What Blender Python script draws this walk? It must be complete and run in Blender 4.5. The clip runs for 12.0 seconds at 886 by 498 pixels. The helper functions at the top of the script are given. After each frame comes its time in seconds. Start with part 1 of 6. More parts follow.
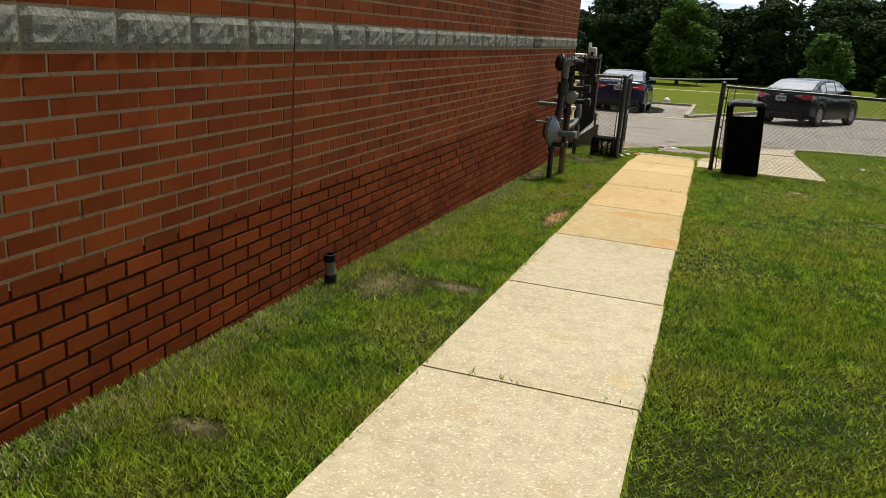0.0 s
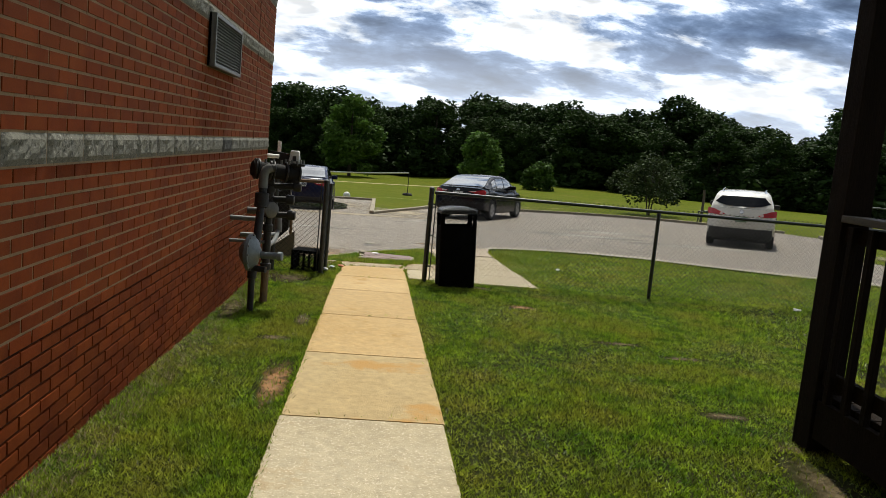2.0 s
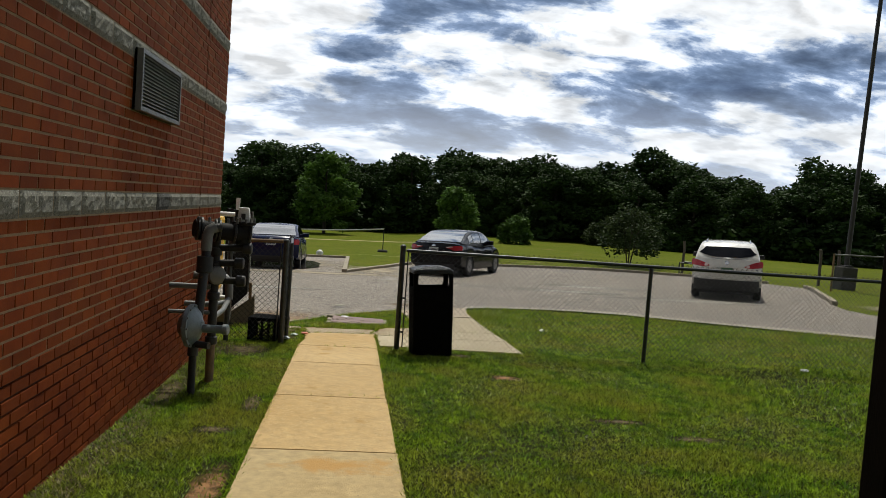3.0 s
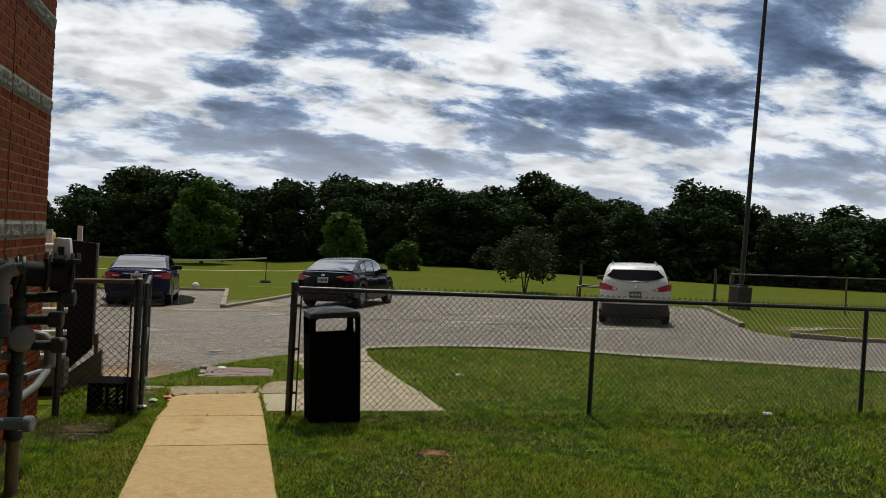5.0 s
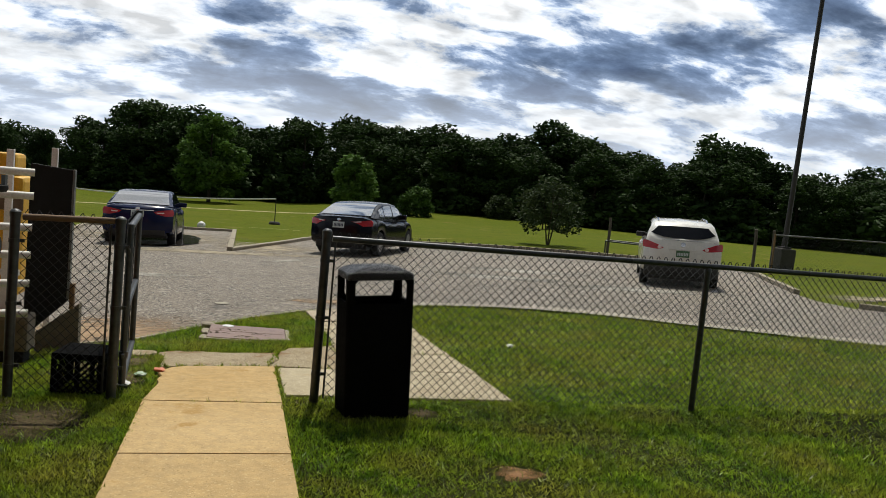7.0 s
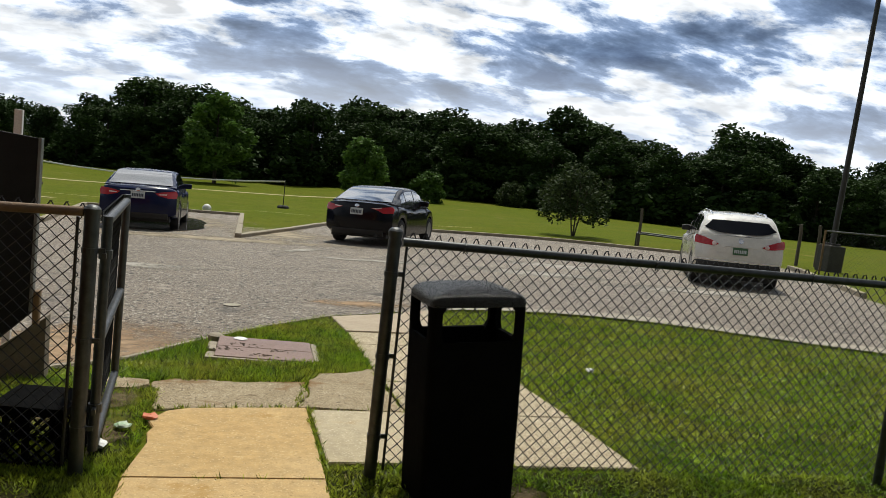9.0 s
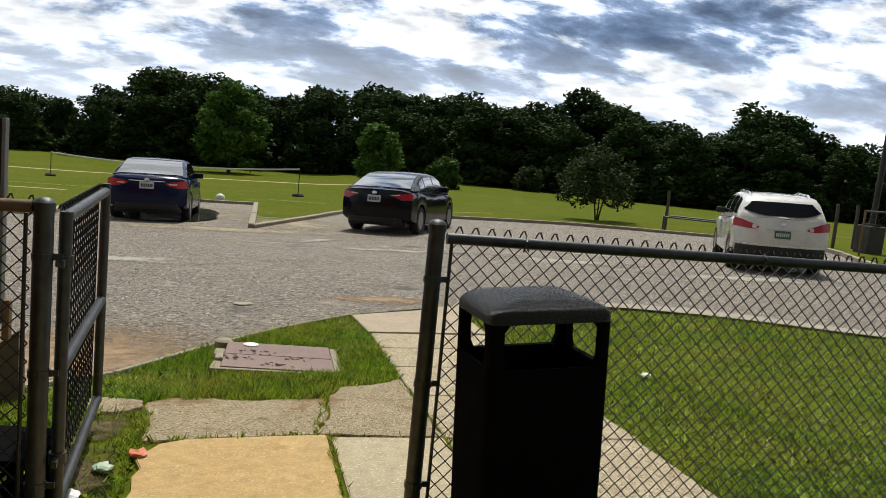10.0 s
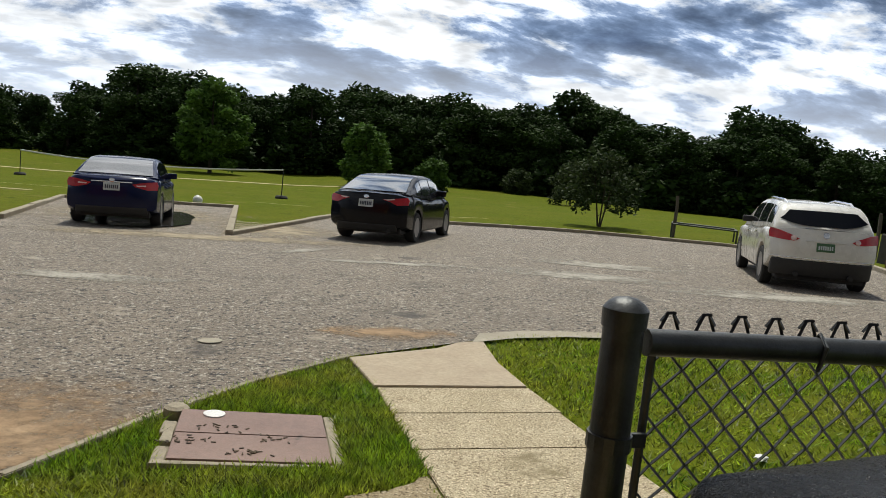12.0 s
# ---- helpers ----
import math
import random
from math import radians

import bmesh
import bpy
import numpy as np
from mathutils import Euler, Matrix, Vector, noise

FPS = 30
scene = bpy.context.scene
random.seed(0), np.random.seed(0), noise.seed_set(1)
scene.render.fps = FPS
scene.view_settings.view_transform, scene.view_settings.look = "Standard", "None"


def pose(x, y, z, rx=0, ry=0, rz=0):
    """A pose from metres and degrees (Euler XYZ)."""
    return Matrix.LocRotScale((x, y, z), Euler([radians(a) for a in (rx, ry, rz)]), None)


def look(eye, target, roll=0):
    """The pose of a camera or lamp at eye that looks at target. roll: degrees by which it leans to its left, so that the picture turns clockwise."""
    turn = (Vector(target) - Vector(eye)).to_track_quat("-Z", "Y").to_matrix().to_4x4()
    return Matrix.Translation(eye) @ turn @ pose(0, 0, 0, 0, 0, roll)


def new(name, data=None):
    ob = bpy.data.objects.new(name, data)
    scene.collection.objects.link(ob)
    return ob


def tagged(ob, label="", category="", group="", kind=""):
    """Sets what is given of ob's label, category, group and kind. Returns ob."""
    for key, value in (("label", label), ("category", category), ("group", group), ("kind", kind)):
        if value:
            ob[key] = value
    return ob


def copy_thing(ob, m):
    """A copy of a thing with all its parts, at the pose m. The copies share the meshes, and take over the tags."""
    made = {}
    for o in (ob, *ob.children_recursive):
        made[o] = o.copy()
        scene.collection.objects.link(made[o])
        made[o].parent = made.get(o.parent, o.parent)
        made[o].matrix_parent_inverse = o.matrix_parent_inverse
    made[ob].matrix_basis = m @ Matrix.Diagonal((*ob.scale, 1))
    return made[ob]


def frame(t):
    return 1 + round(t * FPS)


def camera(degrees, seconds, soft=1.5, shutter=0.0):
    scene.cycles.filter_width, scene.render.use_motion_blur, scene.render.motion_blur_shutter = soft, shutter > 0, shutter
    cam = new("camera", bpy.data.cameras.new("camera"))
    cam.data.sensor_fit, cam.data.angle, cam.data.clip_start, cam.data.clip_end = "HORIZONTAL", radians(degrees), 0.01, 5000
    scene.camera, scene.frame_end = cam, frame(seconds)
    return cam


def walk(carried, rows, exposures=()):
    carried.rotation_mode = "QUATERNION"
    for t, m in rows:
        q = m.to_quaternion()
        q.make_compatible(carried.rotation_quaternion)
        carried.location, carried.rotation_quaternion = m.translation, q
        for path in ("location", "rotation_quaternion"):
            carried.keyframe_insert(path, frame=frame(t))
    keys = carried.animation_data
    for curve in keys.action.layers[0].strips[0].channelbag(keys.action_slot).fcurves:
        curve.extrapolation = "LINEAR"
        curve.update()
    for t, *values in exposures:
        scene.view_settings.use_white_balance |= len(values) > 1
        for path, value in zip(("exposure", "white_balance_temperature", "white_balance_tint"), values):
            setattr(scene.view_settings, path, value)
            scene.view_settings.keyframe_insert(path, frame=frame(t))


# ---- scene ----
# camera and walk
cam = camera(59.0, 12.0, soft=0.65)
PATH = [
    (0, (0.533, 0.029, 1.307), (-0.055, 1.863, 0.764), 4.1),
    (0.5, (0.288, 0.416, 1.306), (-0.12, 2.293, 0.75), 2.1),
    (0.8, (0.139, 0.636, 1.29), (0.008, 2.557, 0.747), 2.1),
    (1, (0.029, 0.834, 1.313), (0.059, 2.771, 0.818), 2.5),
    (1.2, (-0.02, 1.026, 1.316), (0.104, 2.979, 0.905), 3.6),
    (1.5, (-0.025, 1.269, 1.347), (0.107, 3.244, 1.055), 4.0),
    (2, (-0.029, 1.721, 1.379), (0.152, 3.695, 1.121), 5.3),
    (2.5, (-0.003, 2.219, 1.387), (0.219, 4.197, 1.198), 4.8),
    (2.7, (0.044, 2.381, 1.374), (0.271, 4.362, 1.227), 4.5),
    (4.3, (0.16, 3.828, 1.347), (0.38, 5.814, 1.27), 3.5),
    (4.5, (0.156, 3.997, 1.346), (0.393, 5.981, 1.26), 3.3),
    (5, (0.134, 4.448, 1.336), (0.646, 6.381, 1.306), 3.2),
    (5.5, (0.161, 4.915, 1.3), (0.855, 6.791, 1.288), 3.0),
    (6, (0.126, 5.324, 1.288), (0.824, 7.198, 1.255), 3.0),
    (6.5, (0.088, 5.862, 1.278), (0.823, 7.719, 1.165), 5.3),
    (7, (0.091, 6.264, 1.24), (0.595, 8.192, 1.076), 5.4),
    (7.2, (0.048, 6.425, 1.252), (0.425, 8.38, 1.067), 5.6),
    (8.8, (-0.015, 7.848, 1.155), (0.42, 9.79, 0.953), 6.7),
    (9, (-0.023, 8.051, 1.158), (0.474, 9.977, 0.957), 6.5),
    (9.5, (0.042, 8.498, 1.122), (0.553, 10.42, 0.909), 5.8),
    (10, (0.035, 8.879, 1.104), (0.496, 10.81, 0.863), 5.5),
    (10.5, (0.038, 9.372, 1.092), (0.564, 11.284, 0.827), 4.9),
    (11, (0.072, 9.785, 1.079), (0.554, 11.705, 0.79), 5.2),
    (11.5, (0.066, 10.205, 1.04), (0.555, 12.123, 0.745), 5.4),
    (12, (0.11, 10.631, 1.041), (0.611, 12.553, 0.809), 6.0),
]
walk(cam, [(t, look(eye, target, roll)) for t, eye, target, roll in PATH],
     exposures=[(0.0, 0.0), (0.5, 0.3), (1.0, 0.15), (1.5, -0.15), (2.0, -0.25), (2.5, -0.42), (4.5, -0.7), (5.0, -0.85), (6.0, -0.8), (6.5, -0.7), (7.0, -0.5), (9.0, -0.4), (11.5, -0.28), (12.0, -0.4)])

# world, sun
SUN_EL, SUN_AZ = 61.0, 11.0
WHITE, GREY = 1.6, 0.12
world = bpy.data.worlds.new("sky")
scene.world = world
world.use_nodes = True
wn, wl = world.node_tree.nodes, world.node_tree.links
wn.clear()


def build_sky():
    out = wn.new("ShaderNodeOutputWorld")
    bg = wn.new("ShaderNodeBackground")
    sky = wn.new("ShaderNodeTexSky")
    sky.sky_type = "NISHITA"
    sky.sun_disc = False
    sky.sun_elevation, sky.sun_rotation = radians(SUN_EL), radians(SUN_AZ)
    tc = wn.new("ShaderNodeTexCoord")
    sep = wn.new("ShaderNodeSeparateXYZ")
    wl.new(tc.outputs["Generated"], sep.inputs[0])

    def m(op, a, b=None, clamp=False):
        n = wn.new("ShaderNodeMath")
        n.operation, n.use_clamp = op, clamp
        for i, v in enumerate((a, b)):
            if v is None:
                continue
            if isinstance(v, (int, float)):
                n.inputs[i].default_value = v
            else:
                wl.new(v, n.inputs[i])
        return n.outputs[0]

    up = m("MAXIMUM", sep.outputs[2], 0.0)
    den = m("ADD", up, 0.30)
    comb = wn.new("ShaderNodeCombineXYZ")
    wl.new(m("MULTIPLY", m("DIVIDE", sep.outputs[0], den), 0.72), comb.inputs[0])
    wl.new(m("DIVIDE", sep.outputs[1], den), comb.inputs[1])

    def nz(scale, detail, rough, off, dist=0.0):
        mp = wn.new("ShaderNodeMapping")
        mp.inputs["Location"].default_value = off
        wl.new(comb.outputs[0], mp.inputs[0])
        n = wn.new("ShaderNodeTexNoise")
        n.inputs["Scale"].default_value = scale
        n.inputs["Detail"].default_value = detail
        n.inputs["Roughness"].default_value = rough
        n.inputs["Distortion"].default_value = dist
        wl.new(mp.outputs[0], n.inputs["Vector"])
        return n.outputs[0]

    def ramp(v, *stops):
        r = wn.new("ShaderNodeValToRGB")
        e = r.color_ramp.elements
        while len(e) < len(stops):
            e.new(0.5)
        for el, (p, col) in zip(e, stops):
            el.position, el.color = p, (*col, 1)
        wl.new(v, r.inputs[0])
        return r.outputs[0]

    # heaped clouds: bright thin edges, thick blue-grey bellies
    def lumps(scale, off):
        mp = wn.new("ShaderNodeMapping")
        mp.inputs["Location"].default_value = off
        wl.new(comb.outputs[0], mp.inputs[0])
        wob = wn.new("ShaderNodeTexNoise")
        wob.inputs["Scale"].default_value, wob.inputs["Detail"].default_value = scale * 0.8, 4
        wl.new(mp.outputs[0], wob.inputs["Vector"])
        ad = wn.new("ShaderNodeVectorMath")
        ad.operation = "MULTIPLY_ADD"
        ad.inputs[1].default_value = (0.35, 0.35, 0)
        wl.new(wob.outputs[1], ad.inputs[0])
        wl.new(mp.outputs[0], ad.inputs[2])
        v = wn.new("ShaderNodeTexVoronoi")
        v.feature = "SMOOTH_F1"
        v.inputs["Scale"].default_value = scale
        v.inputs["Smoothness"].default_value = 0.5
        wl.new(ad.outputs[0], v.inputs["Vector"])
        return v.outputs["Distance"]

    big = nz(2.0, 5, 0.5, (3.1, 0.4, 0), 0.15)
    fine = nz(5.4, 12, 0.62, (1.7, 5.2, 0), 0.25)
    puff = lumps(3.6, (0.4, 1.9, 0))
    mixv = m("ADD", m("ADD", m("MULTIPLY", big, 0.45), m("MULTIPLY", fine, 0.55)), m("MULTIPLY", m("SUBTRACT", puff, 0.42), 0.16))
    w, g = WHITE, GREY
    cloud = ramp(mixv, (0.385, (g * 1.3, g * 1.9, g * 3.2)), (0.44, (g * 2.0, g * 2.9, g * 4.6)), (0.476, (w * 0.24, w * 0.33, w * 0.50)),
                 (0.498, (w * 0.52, w * 0.62, w * 0.78)), (0.53, (w * 0.90, w * 0.94, w * 0.98)), (0.72, (w * 1.1, w * 1.1, w * 1.1)))
    # small folds within the white
    fold = wn.new("ShaderNodeMapRange")
    for i, v in ((1, 0.36), (2, 0.60), (3, 0.62), (4, 1.06)):
        fold.inputs[i].default_value = v
    wl.new(m("ADD", m("MULTIPLY", nz(10.0, 10, 0.62, (4.2, 0.8, 0), 0.3), 0.6), m("MULTIPLY", lumps(8.5, (2.1, 3.3, 0)), 0.45)), fold.inputs[0])
    folded = wn.new("ShaderNodeMix")
    folded.data_type, folded.blend_type = "RGBA", "MULTIPLY"
    folded.inputs[0].default_value = 1.0
    wl.new(cloud, folded.inputs[6])
    wl.new(fold.outputs[0], folded.inputs[7])
    cloud = folded.outputs[2]
    gapn = nz(1.3, 6, 0.55, (7.7, 2.6, 0), 0.2)
    gap = ramp(gapn, (0.66, (0, 0, 0)), (0.74, (1, 1, 1)))
    skyc = wn.new("ShaderNodeMix")
    skyc.data_type = "RGBA"
    skyc.inputs[0].default_value = 1.0
    skyc.blend_type = "MULTIPLY"
    wl.new(sky.outputs[0], skyc.inputs[6])
    skyc.inputs[7].default_value = (0.09, 0.09, 0.09, 1)
    mx = wn.new("ShaderNodeMix")
    mx.data_type = "RGBA"
    wl.new(gap, mx.inputs[0])
    wl.new(cloud, mx.inputs[6])
    wl.new(skyc.outputs[2], mx.inputs[7])
    # towards the horizon a pale haze
    hz = ramp(up, (0.0, (0.7, 0.7, 0.7)), (0.16, (0, 0, 0)))
    m2 = wn.new("ShaderNodeMix")
    m2.data_type = "RGBA"
    wl.new(hz, m2.inputs[0])
    wl.new(mx.outputs[2], m2.inputs[6])
    m2.inputs[7].default_value = (w * 0.82, w * 0.88, w * 0.95, 1)
    # clouds are bright round the sun and dull away from it
    dp = wn.new("ShaderNodeVectorMath")
    dp.operation = "DOT_PRODUCT"
    wl.new(tc.outputs["Generated"], dp.inputs[0])
    a, e = radians(SUN_AZ), radians(SUN_EL)
    dp.inputs[1].default_value = (math.sin(a) * math.cos(e), math.cos(a) * math.cos(e), math.sin(e))
    mr = wn.new("ShaderNodeMapRange")
    mr.interpolation_type = "SMOOTHSTEP"
    for i, v in ((1, -0.35), (2, 0.28), (3, 0.11), (4, 1.0)):
        mr.inputs[i].default_value = v
    wl.new(dp.outputs["Value"], mr.inputs[0])
    # and dimmed overhead, out of view, so that less skylight fills the shadows
    mo = wn.new("ShaderNodeMapRange")
    mo.interpolation_type = "SMOOTHSTEP"
    for i, v in ((1, 0.28), (2, 0.66), (3, 1.0), (4, 0.16)):
        mo.inputs[i].default_value = v
    wl.new(sep.outputs[2], mo.inputs[0])
    # the veil of thin cloud glares round the hidden disc
    mg = wn.new("ShaderNodeMapRange")
    mg.interpolation_type = "SMOOTHSTEP"
    for i, v in ((1, 0.76), (2, 0.98), (3, 0.0), (4, 1.5)):
        mg.inputs[i].default_value = v
    wl.new(dp.outputs["Value"], mg.inputs[0])
    wl.new(m("ADD", m("MULTIPLY", mr.outputs[0], mo.outputs[0]), mg.outputs[0]), bg.inputs[1])
    wl.new(m2.outputs[2], bg.inputs[0])
    wl.new(bg.outputs[0], out.inputs[0])


build_sky()
sun_data = bpy.data.lights.new("sun", "SUN")
sun_data.energy, sun_data.angle, sun_data.color = 5.0, radians(0.5), (1.0, 0.955, 0.82)
sun = new("sun", sun_data)
sa, se = radians(SUN_AZ), radians(SUN_EL)
to_sun = Vector((math.sin(sa) * math.cos(se), math.cos(sa) * math.cos(se), math.sin(se)))
sun.matrix_world = look(to_sun * 50, (0, 0, 0))


# ---- materials ----
def material(name, colors, scale=8.0, rough=0.8, bump=0.0, bump_scale=None, metal=0.0, fine=0.35, spots=None,
             coords="Object", rand=0.0, island=0.0, stretch=(1, 1, 1), coat=0.0, transmission=0.0, spec=0.5, translucent=0.0, ragged=0.0, deep=0.01):
    """colors: two or three base colours mixed by noise at two scales. spots: (colour, scale, threshold)."""
    mt = bpy.data.materials.new(name)
    mt.use_nodes = True
    nt = mt.node_tree
    N, L = nt.nodes, nt.links
    b = N["Principled BSDF"]
    if coords == "World":
        src = N.new("ShaderNodeNewGeometry").outputs["Position"]
    else:
        src = N.new("ShaderNodeTexCoord").outputs["Object"]
    mp = N.new("ShaderNodeMapping")
    mp.inputs["Scale"].default_value = stretch
    L.new(src, mp.inputs[0])

    def nz(sc, det=6, ro=0.6):
        n = N.new("ShaderNodeTexNoise")
        n.inputs["Scale"].default_value, n.inputs["Detail"].default_value, n.inputs["Roughness"].default_value = sc, det, ro
        L.new(mp.outputs[0], n.inputs["Vector"])
        return n.outputs[0]

    def mix(f, a, c, kind="MIX"):
        n = N.new("ShaderNodeMix")
        n.data_type, n.blend_type = "RGBA", kind
        for i, v in ((0, f), (6, a), (7, c)):
            if isinstance(v, (int, float)):
                n.inputs[i].default_value = v
            elif isinstance(v, tuple):
                n.inputs[i].default_value = (*v, 1)
            else:
                L.new(v, n.inputs[i])
        return n.outputs[2]

    def step(v, lo, hi):
        n = N.new("ShaderNodeMapRange")
        n.inputs[1].default_value, n.inputs[2].default_value = lo, hi
        L.new(v, n.inputs[0])
        return n.outputs[0]

    col = mix(step(nz(scale), 0.35, 0.65), colors[0], colors[1])
    if len(colors) > 2:
        col = mix(step(nz(scale * 0.23), 0.42, 0.68), col, colors[2])
    grain = nz(scale * 9, 4, 0.7)
    if fine:
        col = mix(fine, col, mix(step(grain, 0.3, 0.7), tuple(c * 0.45 for c in colors[0]), tuple(min(1, c * 1.5) for c in colors[1])))
    for spot in spots or ():
        sc, ss, th = spot
        col = mix(step(nz(ss, 8, 0.6), th, th + 0.07), col, sc)
    if rand or island:
        if rand:
            rv = N.new("ShaderNodeObjectInfo").outputs["Random"]
            amount = rand
        else:
            rv = N.new("ShaderNodeNewGeometry").outputs["Random Per Island"]
            amount = island
        h = N.new("ShaderNodeHueSaturation")
        mr = N.new("ShaderNodeMapRange")
        mr.inputs[3].default_value, mr.inputs[4].default_value = 1 - amount, 1 + amount
        L.new(rv, mr.inputs[0])
        L.new(mr.outputs[0], h.inputs["Value"])
        L.new(col, h.inputs["Color"])
        col = h.outputs[0]
    L.new(col, b.inputs["Base Color"])
    rr = N.new("ShaderNodeMapRange")
    rr.inputs[3].default_value, rr.inputs[4].default_value = max(0.02, rough - 0.12), min(1, rough + 0.08)
    L.new(nz(scale * 1.7), rr.inputs[0])
    L.new(rr.outputs[0], b.inputs["Roughness"])
    b.inputs["Metallic"].default_value = metal
    b.inputs["Coat Weight"].default_value = coat
    b.inputs["Transmission Weight"].default_value = transmission
    b.inputs["Specular IOR Level"].default_value = spec
    if bump:
        bn = N.new("ShaderNodeBump")
        bn.inputs["Strength"].default_value = bump
        bn.inputs["Distance"].default_value = deep
        L.new(nz(bump_scale or scale * 6, 5, 0.65), bn.inputs["Height"])
        L.new(bn.outputs[0], b.inputs["Normal"])
    if ragged:
        # uneven, broken edges: solid in the middle, frayed outwards
        tg = N.new("ShaderNodeTexCoord").outputs["Generated"]
        vm = N.new("ShaderNodeVectorMath")
        vm.operation = "MULTIPLY"
        vm.inputs[1].default_value = (1, 1, 0)
        L.new(tg, vm.inputs[0])
        vd = N.new("ShaderNodeVectorMath")
        vd.operation = "DISTANCE"
        vd.inputs[1].default_value = (0.5, 0.5, 0)
        L.new(vm.outputs[0], vd.inputs[0])
        fall = step(vd.outputs["Value"], 0.5, 0.05)
        ad = N.new("ShaderNodeMath")
        ad.operation = "ADD"
        L.new(fall, ad.inputs[0])
        L.new(step(nz(ragged, 8, 0.7), 0.25, 0.75), ad.inputs[1])
        L.new(step(ad.outputs[0], 0.75, 1.5), b.inputs["Alpha"])
    if translucent:
        tr = N.new("ShaderNodeBsdfTranslucent")
        L.new(col, tr.inputs[0])
        ms = N.new("ShaderNodeMixShader")
        ms.inputs[0].default_value = translucent
        L.new(b.outputs[0], ms.inputs[1])
        L.new(tr.outputs[0], ms.inputs[2])
        L.new(ms.outputs[0], N["Material Output"].inputs[0])
    return mt


BRICK = ((0.185, 0.037, 0.006), (0.125, 0.023, 0.004), (0.215, 0.052, 0.008))
M_brick = material("brick", BRICK, 9, 0.9, 0.22, 170, coords="World", rand=0.2, spec=0.1)
M_brick_far = material("brick_joined", BRICK, 9, 0.9, 0.22, 170, coords="World", island=0.2, spec=0.1)
M_mortar = material("mortar", ((0.33, 0.25, 0.15), (0.24, 0.17, 0.10)), 14, 0.95, 0.5, 120, coords="World", spec=0.1,
                    spots=(((0.16, 0.115, 0.065), 22, 0.60),))
M_mortar_dark = material("dark_mortar", ((0.035, 0.026, 0.018), (0.02, 0.015, 0.011)), 14, 0.95, 0.5, 120, coords="World", spec=0.1)
M_block = material("split_face_block", ((0.125, 0.122, 0.097), (0.18, 0.173, 0.135)), 10, 0.95, 1.0, 45, coords="World",
                   spots=(((0.06, 0.06, 0.05), 60, 0.57), ((0.36, 0.345, 0.29), 75, 0.60), ((0.11, 0.11, 0.09), 5, 0.62)))
M_block_stained = material("stained_block", ((0.035, 0.035, 0.033), (0.06, 0.06, 0.05)), 10, 0.95, 1.0, 45, coords="World")
M_sealant = material("sealant", ((0.125, 0.036, 0.010), (0.09, 0.028, 0.008)), 10, 0.8)
M_roof = material("roofing", ((0.2, 0.2, 0.2), (0.28, 0.28, 0.27)), 3, 0.9)
M_soil_grass = material("far_turf", ((0.066, 0.094, 0.005), (0.100, 0.122, 0.008), (0.130, 0.122, 0.016)), 1.2, 0.95, 0.9, 40, coords="World", spec=0.03, fine=0.5,
                        spots=(((0.07, 0.10, 0.008), 9, 0.56), ((0.16, 0.14, 0.04), 0.45, 0.62), ((0.05, 0.072, 0.006), 2.3, 0.60)))
M_thatch = material("turf_thatch", ((0.012, 0.017, 0.004), (0.028, 0.033, 0.008), (0.045, 0.038, 0.017)), 5, 0.98, 1.0, 60, coords="World", spec=0.03, fine=0.5)
M_blade = material("grass_blade", ((0.06, 0.14, 0.006), (0.26, 0.375, 0.02), (0.275, 0.28, 0.033)), 7.0, 0.5, 0, coords="World", island=0.85, fine=0, translucent=0.45, spec=0.35)
M_dirt = material("bare_soil", ((0.17, 0.135, 0.075), (0.085, 0.065, 0.035)), 12, 0.98, 1.0, 70, coords="World", spec=0.05, ragged=9, spots=(((0.07, 0.055, 0.035), 24, 0.6),))
M_clay = material("orange_clay", ((0.38, 0.18, 0.06), (0.20, 0.11, 0.045)), 14, 0.98, 1.0, 70, coords="World", ragged=9)
M_straw = material("dead_grass", ((0.34, 0.28, 0.16), (0.22, 0.17, 0.09)), 10, 0.95, 0.0, coords="World", island=0.3, fine=0)
M_walk = material("walkway_concrete", ((0.46, 0.39, 0.265), (0.39, 0.325, 0.21), (0.50, 0.435, 0.31)), 1.6, 0.9, 0.4, 150, coords="World",
                  spots=(((0.42, 0.33, 0.20), 2.6, 0.60), ((0.33, 0.265, 0.16), 75, 0.59), ((0.68, 0.60, 0.44), 80, 0.57), ((0.50, 0.36, 0.17), 0.9, 0.62)), rand=0.06, spec=0.15)
M_walk_rust = material("rust_stained_concrete", ((0.45, 0.35, 0.19), (0.42, 0.31, 0.155), (0.44, 0.315, 0.15)), 1.6, 0.9, 0.55, 120, coords="World",
                       spots=(((0.44, 0.26, 0.09), 1.3, 0.57), ((0.27, 0.21, 0.13), 55, 0.62)), spec=0.15)
M_rough_conc = material("pebbled_concrete", ((0.50, 0.42, 0.275), (0.34, 0.275, 0.175), (0.56, 0.48, 0.335)), 16, 0.95, 1.0, 90, coords="World",
                        spots=(((0.13, 0.095, 0.05), 80, 0.51), ((0.78, 0.68, 0.48), 95, 0.55), ((0.22, 0.18, 0.10), 1.6, 0.62),))
M_pour = material("stained_pebbled_concrete", ((0.47, 0.375, 0.225), (0.31, 0.235, 0.135), (0.52, 0.42, 0.27)), 16, 0.95, 1.0, 90, coords="World", deep=0.02,
                  spots=(((0.13, 0.095, 0.05), 70, 0.53), ((0.72, 0.62, 0.44), 85, 0.56), ((0.27, 0.165, 0.07), 2.4, 0.56), ((0.17, 0.12, 0.06), 5.5, 0.64)))
